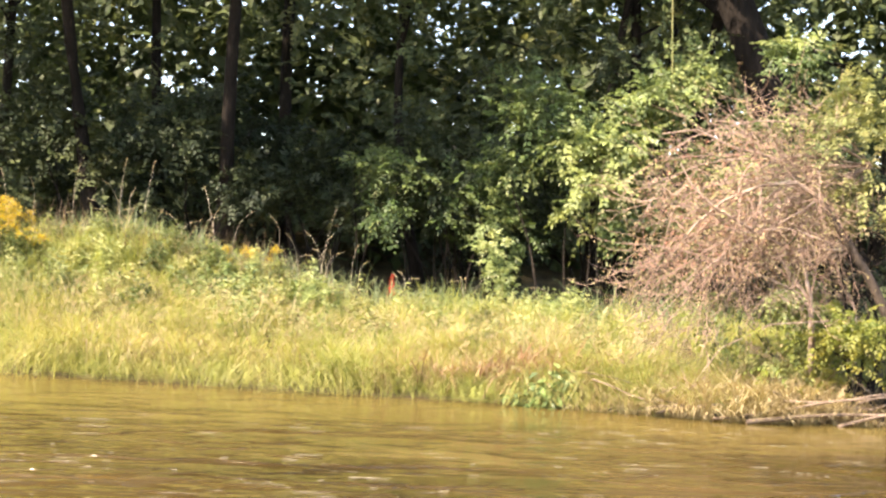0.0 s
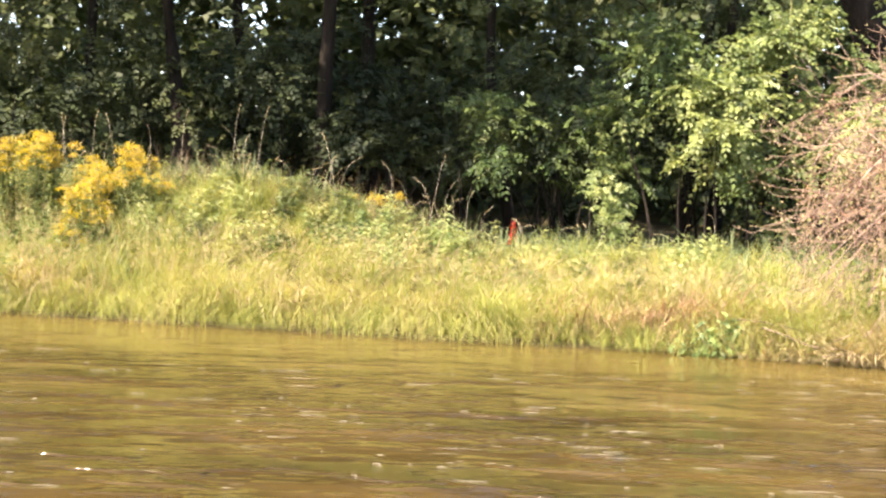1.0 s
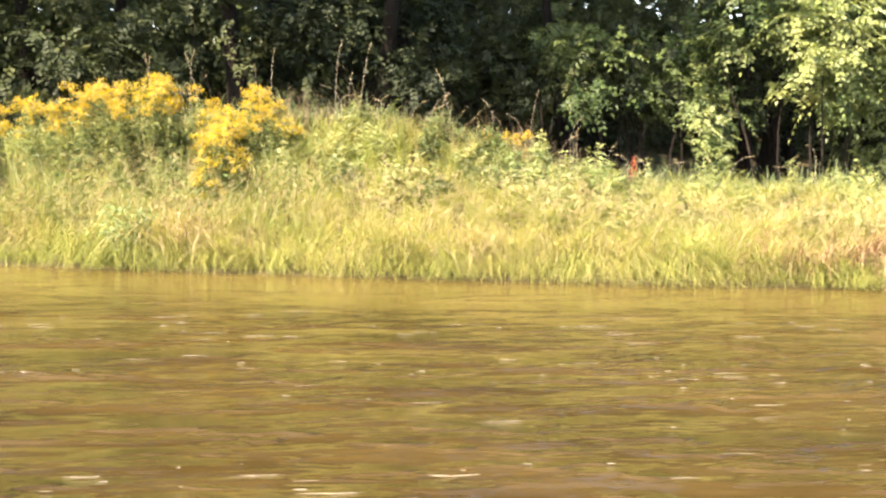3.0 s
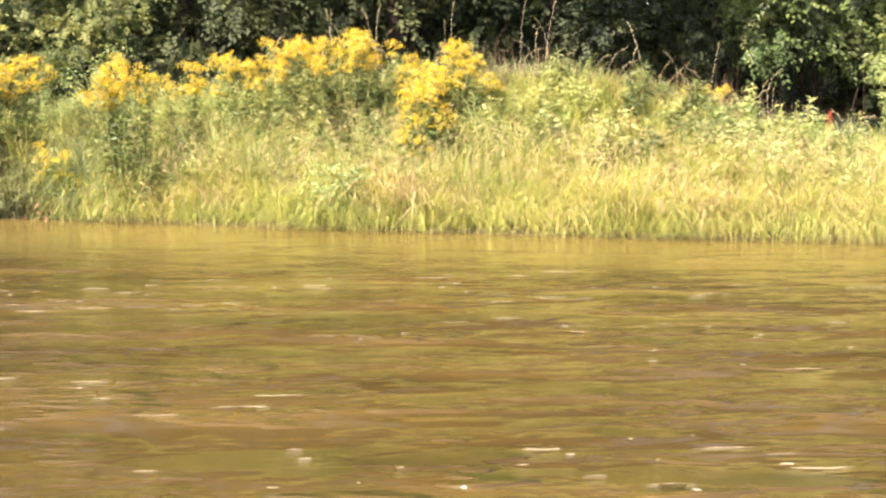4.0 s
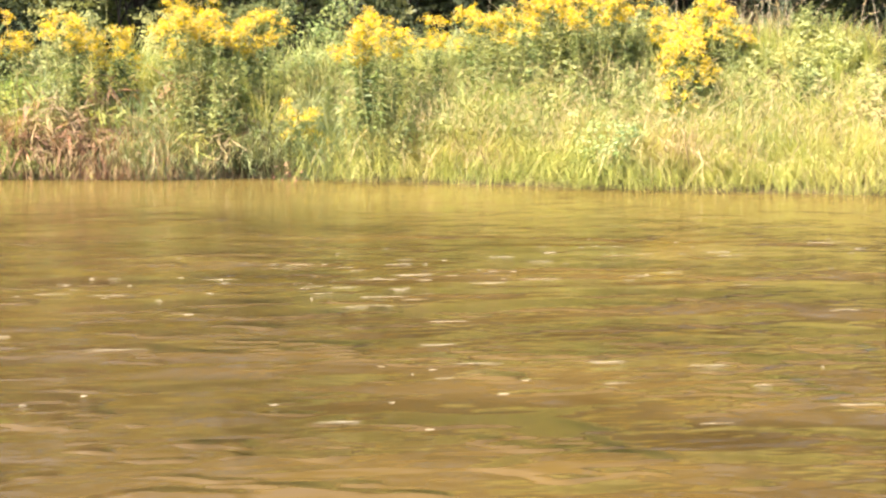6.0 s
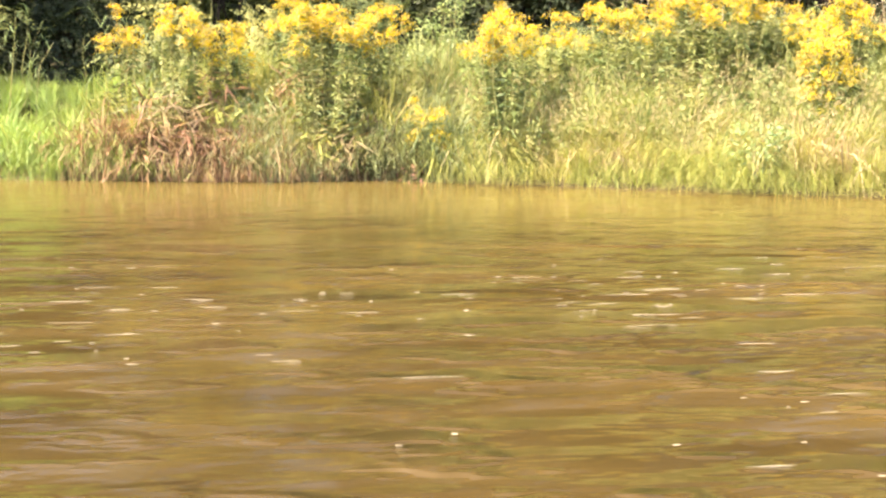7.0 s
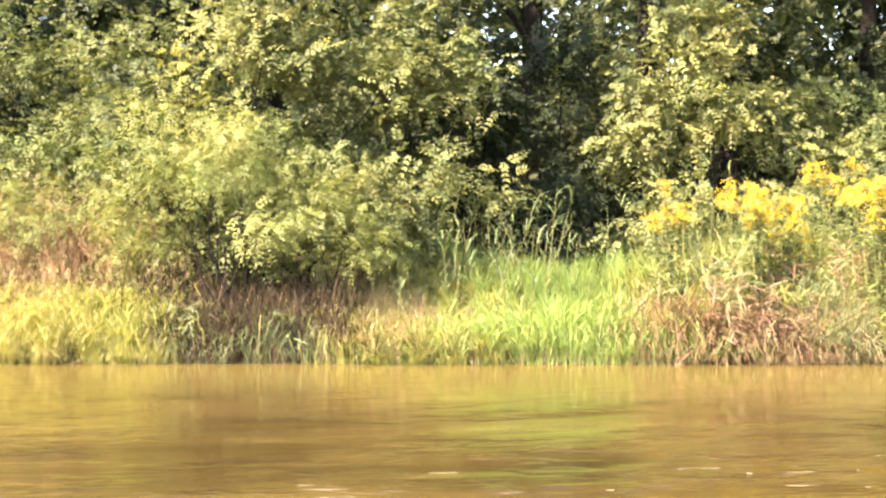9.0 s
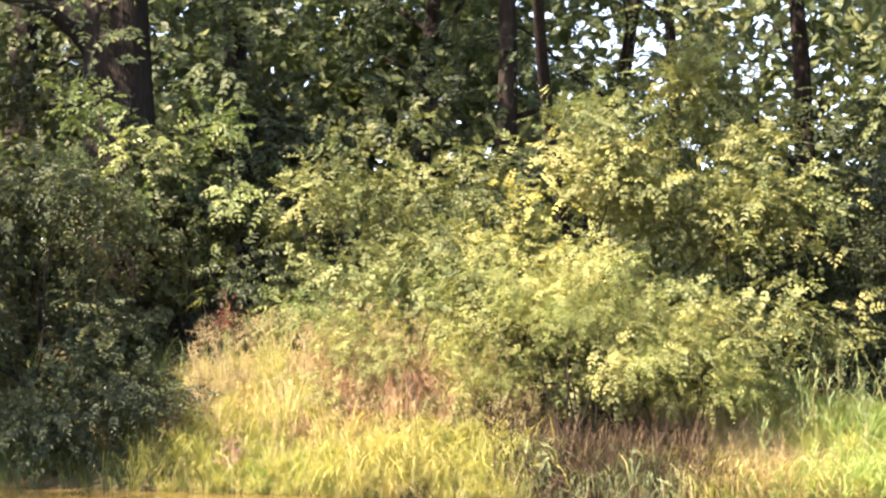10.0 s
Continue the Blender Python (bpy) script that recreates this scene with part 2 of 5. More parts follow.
# ---- geometry helpers ----
def mesh_from(name, V, F, material, tint=None, smooth=False):
    V, F = np.asarray(V, np.float32).reshape(-1, 3), np.asarray(F, np.int32)
    me = bpy.data.meshes.new(name)
    k = F.shape[1]
    me.vertices.add(len(V))
    me.vertices.foreach_set("co", V.ravel())
    me.loops.add(F.size)
    me.loops.foreach_set("vertex_index", F.ravel())
    me.polygons.add(len(F))
    me.polygons.foreach_set("loop_start", np.arange(0, F.size, k, dtype=np.int32))
    me.polygons.foreach_set("use_smooth", np.full(len(F), smooth))
    if tint is not None:
        me.attributes.new("tint", "FLOAT", "POINT").data.foreach_set("value", np.asarray(tint, np.float32))
    me.materials.append(material)
    me.update(calc_edges=True)
    me.validate()
    return me


def part(name, me, parent=None, label="", kind=""):
    ob = new(name, me)
    if parent is not None:
        ob.parent = parent
        ob.matrix_parent_inverse = Matrix.Translation(-parent.location)
    return tagged(ob, label=label, kind=kind)


def thing(name, x, y, z, label, category, group="", kind=""):
    ob = new(name)
    ob.location = (x, y, z)
    ob.empty_display_size = 0.1
    return tagged(ob, label, category, group, kind)


def unit(v):
    return v / np.maximum(np.linalg.norm(v, axis=-1, keepdims=True), 1e-9)


def leaves(pos, way, normal, length, width, tint, fold=0.18):
    """Folded, pointed leaves: five corners and four faces each."""
    side = unit(np.cross(normal, way))
    normal = unit(np.cross(way, side))
    L, W = length[:, None], width[:, None]
    base, mid = pos, pos + way * L * 0.48 - normal * W * fold
    a = pos + way * L * 0.40 + side * W * 0.5 + normal * W * fold
    b = pos + way * L * 0.40 - side * W * 0.5 + normal * W * fold
    tip = pos + way * L - normal * L * 0.12
    V = np.stack([base, a, mid, b, tip], 1)
    F = np.array([[0, 1, 2], [0, 2, 3], [1, 4, 2], [2, 4, 3]])
    F = (np.arange(len(pos))[:, None, None] * 5 + F[None]).reshape(-1, 3)
    return V.reshape(-1, 3), F, np.repeat(tint, 5)


def small_leaves(pos, way, normal, length, width, tint, fold=0.12):
    """Cheaper leaves folded along the rib: four corners and two faces each."""
    side = unit(np.cross(normal, way))
    normal = unit(np.cross(way, side))
    L, W = length[:, None], width[:, None]
    mid = pos + way * L * 0.42 + normal * W * fold
    V = np.stack([pos, mid + side * W * 0.5, pos + way * L, mid - side * W * 0.5], 1)
    F = (np.arange(len(pos))[:, None, None] * 4 + np.array([[0, 1, 2], [0, 2, 3]])[None]).reshape(-1, 3)
    return V.reshape(-1, 3), F, np.repeat(tint, 4)


def blades(base, height, width, lean, bend, tint, rng):
    """Grass blades that taper and arch over along lean; seven corners and five faces each."""
    s = np.array([0.0, 0.42, 0.76, 1.0])
    n = len(base)
    flat = unit(np.stack([-lean[:, 1], lean[:, 0], np.zeros(n)], 1) + rng.normal(0, 0.5, (n, 3)) * (1, 1, 0))
    spine = np.repeat(base[:, None, :], 4, 1)
    spine[:, :, 2] += height[:, None] * (s - 0.5 * bend[:, None] * s ** 2.4)
    spine[:, 1:, 2] = np.maximum(spine[:, 1:, 2], 0.012)
    spine[:, :, :2] += lean[:, None, :] * (height[:, None] * s ** 1.7)[:, :, None]
    w = width[:, None] * np.array([0.8, 1.0, 0.7])[None] * 0.5
    left = spine[:, :3] + flat[:, None] * w[:, :, None]
    right = spine[:, :3] - flat[:, None] * w[:, :, None]
    V = np.concatenate([np.stack([left, right], 2).reshape(n, 6, 3), spine[:, 3:]], 1)
    F = np.array([[0, 1, 3], [0, 3, 2], [2, 3, 5], [2, 5, 4], [4, 5, 6]])
    F = (np.arange(n)[:, None, None] * 7 + F[None]).reshape(-1, 3)
    return V.reshape(-1, 3), F, np.repeat(tint, 7)


def tube(path, radii, sides=6):
    path, radii = np.asarray(path, float), np.asarray(radii, float)
    n = len(path)
    tan = unit(np.gradient(path, axis=0))
    ref = np.where(np.abs(tan[:, 2:3]) < 0.9, [[0, 0, 1.0]], [[1.0, 0, 0]])
    u = unit(np.cross(tan, ref))
    v = np.cross(tan, u)
    a = np.arange(sides) * 2 * np.pi / sides
    ring = path[:, None] + (u[:, None] * np.cos(a)[None, :, None] + v[:, None] * np.sin(a)[None, :, None]) * radii[:, None, None]
    F = []
    for i in range(n - 1):
        for j in range(sides):
            p, q = i * sides + j, i * sides + (j + 1) % sides
            F += [[p, q, q + sides], [p, q + sides, p + sides]]
    V = np.concatenate([ring.reshape(-1, 3), path[-1:]])
    F += [[(n - 1) * sides + j, (n - 1) * sides + (j + 1) % sides, n * sides] for j in range(sides)]
    return V, np.array(F)


def join(pieces):
    """One vertex and face list from several (V, F) or (V, F, tint)."""
    V, F, T, k = [], [], [], 0
    for p in pieces:
        V.append(p[0])
        F.append(p[1] + k)
        k += len(p[0])
        if len(p) > 2:
            T.append(p[2])
    return (np.concatenate(V), np.concatenate(F)) + ((np.concatenate(T),) if T else ())


def bend_path(a, b, n, rng, sag=0.0, wobble=0.05):
    a, b = np.asarray(a, float), np.asarray(b, float)
    s = np.linspace(0, 1, n)[:, None]
    d = np.linalg.norm(b - a)
    p = a + (b - a) * s
    p[:, 2] += sag * d * np.sin(np.pi * s[:, 0])
    for f in (1, 2, 3):
        p += rng.normal(0, wobble * d / f, 3) * np.sin(np.pi * f * s) * (1, 1, 0.5)
    return p


def rand_dirs(rng, n):
    return unit(rng.normal(size=(n, 3)))


def clump_leaves(rng, centres, radii, per, size, flat=0.7, aspect=0.55, tints=None, droop=0.35, upward=0.6, shape=leaves):
    """Sprigs: leaves spread round each centre, facing outwards and up."""
    n = len(centres)
    idx = np.repeat(np.arange(n), per)
    u = rand_dirs(rng, len(idx))
    r = rng.random(len(idx)) ** 0.32
    off = u * (r * radii[idx])[:, None] * (1, 1, flat)
    pos = centres[idx] + off
    normal = unit(0.45 * u + np.array([0, -0.15, upward]) + 0.3 * rng.normal(size=pos.shape))
    way = unit(np.cross(normal, rng.normal(size=pos.shape)) + 0.4 * u - np.array([0, 0, droop]))
    ln = size * rng.uniform(0.6, 1.25, len(idx))
    base = tints if tints is not None else rng.normal(0.45, 0.16, n)
    return shape(pos, way, normal, ln, ln * aspect, np.clip(base[idx] + rng.normal(0, 0.05, len(idx)), 0.02, 0.98))


def spray_leaves(rng, centres, out, radii, per, size, flat=0.7, aspect=0.5, tints=None, shape=small_leaves, pairs=9):
    """Leafy twigs round each centre: pairs of leaves along a drooping rachis, overlapping and facing outwards (out) and up."""
    n, k = len(centres), max(1, int(round(per / pairs)))
    ci = np.repeat(np.arange(n), k)
    m = len(ci)
    off = rand_dirs(rng, m)
    start = centres[ci] + off * (rng.random(m) ** 0.45 * radii[ci])[:, None] * (1, 1, flat)
    way = unit(0.55 * out[ci] + 0.5 * off + 0.5 * rng.normal(size=(m, 3)) - np.array([0, 0, 0.35]))
    face = unit(0.6 * out[ci] + 0.25 * off + np.array([0, 0, 0.6]) + 0.22 * rng.normal(size=(m, 3)))
    side = unit(np.cross(face, way))
    face = unit(np.cross(way, side))
    length = size * rng.uniform(2.2, 3.6, m)
    base = tints if tints is not None else rng.normal(0.45, 0.16, n)
    twig_tint = base[ci] + rng.normal(0, 0.06, m)
    ti = np.repeat(np.arange(m), pairs)
    j = np.tile(np.arange(pairs), m)
    s = (j // 2 + 0.6) / (pairs / 2)
    left = np.where(j == pairs - 1, 0.0, np.where(j % 2 == 0, 1.0, -1.0))[:, None]
    pos = start[ti] + way[ti] * (s * length[ti])[:, None] - np.array([0, 0, 1.0]) * (0.25 * s * s * length[ti])[:, None]
    leaf = unit(0.55 * way[ti] + 0.8 * left * side[ti] - np.array([0, 0, 0.28]) + 0.16 * rng.normal(size=pos.shape))
    normal = unit(face[ti] + 0.16 * rng.normal(size=pos.shape))
    ln = size * rng.uniform(0.75, 1.2, len(ti)) * (1.1 - 0.35 * s)
    return shape(pos, leaf, normal, ln, ln * aspect, np.clip(twig_tint[ti] + rng.normal(0, 0.03, len(ti)), 0.02, 0.98))


# ---- lie of the land ----
SHORE_X = [-400, -60, -30, -19.5, -17.7, -16, -13.6, -11, -9, -7.6, -6.5, -5.4, -3.7, -2.7, -1.5, 1.1, 3, 4.7, 5.8, 6.8, 8.3, 12, 30, 400]
SHORE_Y = [60, 24, 16.5, 13.5, 13.25, 12.95, 12.6, 12.1, 11.8, 11.6, 11.72, 11.35, 10.65, 10.2, 9.8, 9.0, 8.55, 8.25, 7.85, 7.4, 7.45, 7.2, 5, -40]
RISE_X = [-400, -30, -19, -16, -13, -11, -9.3, -8, -5.5, -2.5, -0.5, 1.5, 3.5, 7, 30, 400]
RISE_Y = [1.5, 1.0, 0.9, 1.15, 0.78, 0.70, 0.68, 0.78, 0.95, 1.05, 0.98, 0.75, 0.48, 0.45, 0.6, 1.5]

SHOULDER_X = [-4.0, -2.0, 0.0, 1.8, 3.2, 4.2, 5.0, 7.0, 8.5]
SHOULDER_Y = [0.0, 0.25, 0.36, 0.22, 0.0, 0.03, 0.14, 0.10, 0.0]


def shore(x):
    return np.interp(x, SHORE_X, SHORE_Y)


def ground_z(x, y):
    x, y = np.asarray(x, float), np.asarray(y, float)
    d = y - shore(x)
    s = np.clip(d / np.interp(x, [-30, -17.5, -14.5, -12.5, -9], [1.3, 1.2, 1.3, 2.2, 2.4]), 0, 1)
    z = np.interp(x, RISE_X, RISE_Y) * (0.25 * s + 0.75 * s * s * (3 - 2 * s)) + 0.03 * np.clip(d - 2.4, 0, 40)
    z = z + 0.05 * np.sin(1.7 * x + 0.6 * y) * np.clip(d, 0, 1)
    # cut edge at the water, and the higher shoulder behind it
    z = z + 0.10 * np.clip(d / 0.16, 0, 1)
    q = np.clip((d - 1.3) / 1.5, 0, 1)
    z = z + np.interp(x, SHOULDER_X, SHOULDER_Y) * q * q * (3 - 2 * q)
    z = np.where(d < 0, np.maximum(0.45 * d, -1.6), z)
    z = z + np.where(d > 0, (3.0 + 0.7 * np.sin(0.5 * x) + 0.5 * np.sin(1.3 * x + 1)) * np.clip((y - 23.5) / 11, 0, 1) ** 1.3 * np.clip((60 - np.abs(x + 8)) / 20, 0, 1), 0)
    far = -30 - y
    return np.where(far > -6, np.maximum(z, np.clip(0.35 * far, -1.6, 2.5)), z) - 0.02


def build_ground():
    xs = np.concatenate([[-400, -200, -110, -70, -50, -40], np.arange(-34, 16, 0.4), [20, 28, 40, 60, 110, 200, 400]])
    ys = np.concatenate([[-400, -150, -80, -50, -40, -34, -30, -26, -15, 0, 4], np.arange(6, 15, 0.16), np.arange(15.1, 26, 0.35), [28, 32, 40, 60, 100, 180, 400]])
    X, Y = np.meshgrid(xs, ys)
    V = np.stack([X, Y, ground_z(X, Y)], -1).reshape(-1, 3)
    nx = len(xs)
    i, j = np.meshgrid(np.arange(nx - 1), np.arange(len(ys) - 1))
    a = (j * nx + i).ravel()
    F = np.stack([a, a + 1, a + nx + 1, a + nx], 1)
    tagged(part("ground", mesh_from("ground", V, F, SOIL, smooth=True)), "dark earth river bank under grass and woods", "ground", kind="structure")


def build_water():
    xs, ys = np.linspace(-400, 400, 41), np.linspace(-60, 70, 41)
    X, Y = np.meshgrid(xs, ys)
    V = np.stack([X, Y, 0 * X], -1).reshape(-1, 3)
    i, j = np.meshgrid(np.arange(40), np.arange(40))
    a = (j * 41 + i).ravel()
    tagged(part("water", mesh_from("water", V, np.stack([a, a + 1, a + 42, a + 41], 1), WATER)), "murky brown river water with small ripples", "river", kind="structure")


build_ground()
build_water()


# ---- grasses (beyond counting) ----
def grass(name, label, material, n, xr, dr, h, w=(0.007, 0.013), bend=(0.3, 1.0), lean=0.5, tint=(0.5, 0.15), towards=(0, 0), seed=1, edge=0.0, patch=1.2, category="grass", fan=1.0, cell=0.24, mound=0.0):
    """n blades between xr along the shore and dr inland from it. edge: share of them crowded to the waterline, arching over it."""
    rng = np.random.default_rng(seed)
    x = rng.uniform(*xr, n)
    d = rng.uniform(*dr, n)
    x = x + 0.16 * rng.normal(size=n) + 0.22 * np.sin(2.6 * d + 1.7 * seed)
    k = rng.random(n) < edge
    d = np.where(k, dr[0] + np.abs(rng.normal(0, 0.14, n)), d)
    keep = rng.random(n) < 0.55 + 0.45 * np.sin(patch * 2.1 * x + 1.3 * np.sin(patch * 3.1 * d + seed)) * np.cos(patch * 2.7 * d + seed + 0.8 * x)
    keep |= k
    x, d, k = x[keep], d[keep], k[keep]
    # tussocks: blades draw together at the root
    gx, gd = np.floor(x / cell), np.floor(d / cell)
    hx, hd = np.modf(np.abs(np.sin(gx * 12.99 + gd * 78.23 + seed) * 43758.5))[0], np.modf(np.abs(np.sin(gx * 39.35 + gd * 11.13 + seed) * 24634.6))[0]
    cx, cd = (gx + hx) * cell, (gd + hd) * cell
    cx, cd = cx + rng.normal(0, 0.03, len(x)), cd + rng.normal(0, 0.03, len(x))
    x0, d0 = x + 0.6 * fan * (cx - x), np.maximum(d + 0.5 * fan * (cd - d), dr[0])
    base = np.stack([x0, shore(x0) + d0, np.zeros(len(x))], 1)
    base[:, 2] = np.maximum(ground_z(base[:, 0], base[:, 1]), -0.08)
    hh = rng.uniform(*h, len(x)) * (0.8 + 0.4 * hx) * (0.85 + 0.3 * np.sin(2.3 * x + seed) * np.sin(1.9 * d + 2 * seed))
    out = np.stack([x - cx, d - cd], 1) / cell
    hh = hh * (1 - mound * np.clip((out ** 2).sum(1), 0, 1))
    ang = rng.uniform(0, 2 * np.pi, len(x))
    ln = np.stack([np.cos(ang), np.sin(ang)], 1) * rng.uniform(0.1, lean, len(x))[:, None] + np.array(towards)
    ln[:, 1] -= np.where(k, rng.uniform(0.1, 0.7, len(x)), 0.0)
    ln = ln + (fan * 0.22 + 0.55 * mound) * out + fan * (0.55 - 0.7 * mound) * np.stack([hd - 0.5, hx - 0.6], 1)
    droop = np.where(k, rng.uniform(0.6, 1.7, len(x)), rng.uniform(*bend, len(x))) * (1 + mound * np.clip((out ** 2).sum(1), 0, 1))
    big = 0.5 + 0.5 * np.sin(1.3 * x + seed) * np.sin(2.2 * d + 0.7 * x)
    tt = np.clip(rng.normal(tint[0], tint[1], len(x)) + 0.28 * (big - 0.5) + 0.22 * (hd - 0.5), 0.02, 0.98)
    V, F, T = blades(base, hh, rng.uniform(*w, len(x)), ln, droop, tt, rng)
    return tagged(part(name, mesh_from(name, V, F, material, T)), label, category, kind="stuff")


grass("sedge_grass", "sunlit yellow-green sedge arching over the bank edge", SEDGE, 66000, (-5.6, 6.9), (0.12, 1.4), (0.5, 0.9), w=(0.003, 0.0065), edge=0.04, tint=(0.42, 0.17), towards=(0.05, -0.12), lean=0.95, bend=(0.5, 2.0), seed=1, cell=0.42, mound=0.4)
grass("overhanging_sedge", "long sedge blades drooping to the water", SEDGE, 44000, (-5.7, 6.9), (0.04, 0.62), (0.4, 0.95), w=(0.003, 0.007), lean=1.1, bend=(1.2, 2.9), towards=(0.05, -0.28), tint=(0.33, 0.2), seed=18, fan=0.6, cell=0.36, mound=0.3)
# the lowest leaf tint, at the far left, holds the trees' shade
for i, (m, x0, x1, n, tn) in enumerate([(RUST, -9.4, -7.4, 3000, 0.42), (GREYGRASS, -7.6, -5.5, 1500, 0.35), (LAWN, -11.6, -9.2, 2400, 0.45), (SEDGE, -12.6, -11.2, 1600, 0.6), (GREYGRASS, -14.4, -12.7, 350, 0.35), (SEDGE, -17.8, -14.2, 5200, 0.45), (GOLD_SHADE_LEAF, -22.0, -17.85, 2200, 0.1), (RUST, 3.7, 5.3, 1300, 0.5), (STRAW, 0.8, 5.8, 1500, 0.45), (STRAW, -5.7, 0.8, 1900, 0.5)]):
    grass("overhanging_grass", "grass blades drooping from the bank to the water", m, n, (x0, x1), (0.12, 0.5), (0.4, 1.05), lean=0.8, bend=(0.7, 2.2), towards=(0.0, -0.3), tint=(tn, 0.18), seed=180 + i, fan=0.4)
# the dark stalk strips put shade at the grass foot into colour
for i, (m, x0, x1, n, h, tn) in enumerate([(SEDGE, -5.7, 6.6, 3000, (0.15, 0.4), 0.4), (RUST, -9.4, -7.0, 1000, (0.2, 0.5), 0.45), (STRAW, -9.4, -7.2, 250, (0.2, 0.5), 0.4), (DEAD_SHADE_STALK, -9.3, -6.0, 2600, (0.25, 0.6), 0.5), (GREYGRASS, -7.6, -5.6, 900, (0.25, 0.5), 0.5), (STRAW, -12.6, -9.2, 900, (0.15, 0.35), 0.6), (DEAD_SHADE_STALK, -14.6, -12.6, 900, (0.2, 0.45), 0.6), (GREYGRASS, -14.3, -12.5, 450, (0.25, 0.5), 0.45), (LAWN, -12.0, -9.2, 1800, (0.15, 0.4), 0.5), (SEDGE, -17.8, -14.4, 3800, (0.2, 0.45), 0.55), (SEDGE, -12.6, -11.6, 600, (0.2, 0.45), 0.5)]):
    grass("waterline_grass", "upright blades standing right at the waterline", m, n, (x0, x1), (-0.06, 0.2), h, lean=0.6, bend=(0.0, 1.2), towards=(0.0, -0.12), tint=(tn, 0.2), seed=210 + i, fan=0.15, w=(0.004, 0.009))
# shade under the low bush, painted as dark stalk colour
grass("shade_stalks", "stalks under the low bush, coloured dark for its shade", DEAD_SHADE_STALK, 7500, (-14.3, -12.35), (-0.02, 0.8), (0.45, 1.1), w=(0.005, 0.011), lean=0.6, bend=(0.1, 1.6), tint=(0.34, 0.3), seed=190, fan=0.3)
grass("shaded_blades", "green blades among the shade-dark stalks", GREYGRASS, 2600, (-14.3, -12.3), (-0.02, 0.6), (0.3, 0.7), w=(0.004, 0.010), lean=0.9, bend=(0.6, 2.4), tint=(0.4, 0.2), towards=(0.0, -0.2), seed=195, fan=0.4)
grass("meadow_grass", "pale green meadow grass on the bank slope", SEDGE, 50000, (-5.4, 9.5), (1.0, 4.2), (0.36, 0.68), w=(0.004, 0.008), tint=(0.27, 0.13), towards=(0.02, -0.05), lean=0.55, bend=(0.4, 1.4), seed=2, cell=0.4, mound=0.35)
grass("slope_grass", "fine green grass closing the bank slope", SEDGE, 30000, (-2.6, 5.0), (1.1, 3.4), (0.3, 0.6), w=(0.004, 0.008), tint=(0.3, 0.15), towards=(0.03, -0.08), lean=0.7, bend=(0.5, 1.7), seed=22, patch=0.63, cell=0.34, mound=0.3)
grass("crest_weeds", "thin brown dead weeds along the crest", DEAD_SHADE_STALK, 2600, (-2.4, 3.6), (2.3, 3.7), (0.45, 0.9), w=(0.003, 0.006), tint=(0.75, 0.2), lean=0.5, bend=(0.2, 1.4), seed=23, fan=0.4)
grass("crest_straw", "pale bent straw along the crest", STRAW, 2200, (-2.4, 3.6), (2.0, 3.6), (0.45, 0.85), w=(0.003, 0.005), tint=(0.6, 0.2), lean=0.6, bend=(0.4, 2.0), seed=24, fan=0.4)
grass("brown_sedge", "browning sedge near the fallen tree", RUST, 4200, (3.2, 6.8), (0.05, 1.1), (0.45, 0.8), w=(0.003, 0.006), tint=(0.6, 0.2), towards=(0.05, -0.15), lean=0.9, bend=(0.5, 2.0), seed=26, cell=0.4, mound=0.35)
grass("straw_grass", "dry straw-coloured grass among the sedge", STRAW, 3800, (-5.2, 7.4), (0.05, 1.6), (0.5, 0.85), w=(0.003, 0.006), tint=(0.75, 0.14), towards=(0.0, -0.12), lean=0.8, edge=0.05, seed=3)
grass("tan_grass", "tan and straw grass mixed into the brown tuft", STRAW, 6500, (-9.4, -6.9), (0.0, 1.2), (0.5, 1.1), tint=(0.36, 0.2), towards=(0.0, -0.2), bend=(0.8, 2.6), lean=0.6, seed=41, fan=0.5, w=(0.004, 0.009), cell=0.36, mound=0.35)
grass("tuft_sedge", "green sedge growing through the brown tuft", SEDGE, 4500, (-9.4, -6.9), (0.0, 1.2), (0.5, 1.1), tint=(0.3, 0.2), towards=(0.0, -0.2), bend=(0.8, 2.4), lean=0.6, seed=42, fan=0.5, w=(0.004, 0.009), cell=0.4, mound=0.3)
grass("brown_grass", "reddish brown grass tuft hanging over the water", RUST, 8000, (-9.3, -7.3), (0.0, 1.2), (0.5, 1.1), tint=(0.46, 0.24), towards=(0.0, -0.2), bend=(0.8, 2.6), lean=0.5, seed=4, fan=0.5, w=(0.005, 0.011), cell=0.36, mound=0.35)
# dark colour here stands in for shade between the tuft's blades
grass("gap_shade_stalks", "stalks in the brown tuft, coloured dark for shade between blades", DEAD_SHADE_STALK, 4500, (-9.2, -6.2), (0.0, 0.9), (0.35, 0.8), lean=0.5, bend=(0.2, 1.2), tint=(0.4, 0.25), seed=194, fan=0.3)
grass("straw_tuft", "bleached straw mixed into the brown tuft", STRAW, 2600, (-9.3, -7.0), (0.0, 1.5), (0.5, 1.1), tint=(0.5, 0.25), towards=(0.0, -0.2), bend=(0.6, 2.4), lean=0.6, seed=191, fan=0.4, w=(0.005, 0.010), cell=0.36, mound=0.3)
grass("green_tuft", "green sedge growing through the brown tuft", SEDGE, 6000, (-9.3, -6.4), (0.25, 1.7), (0.5, 1.0), tint=(0.28, 0.22), towards=(0.0, -0.08), bend=(0.2, 1.4), lean=0.6, seed=192, fan=0.5)
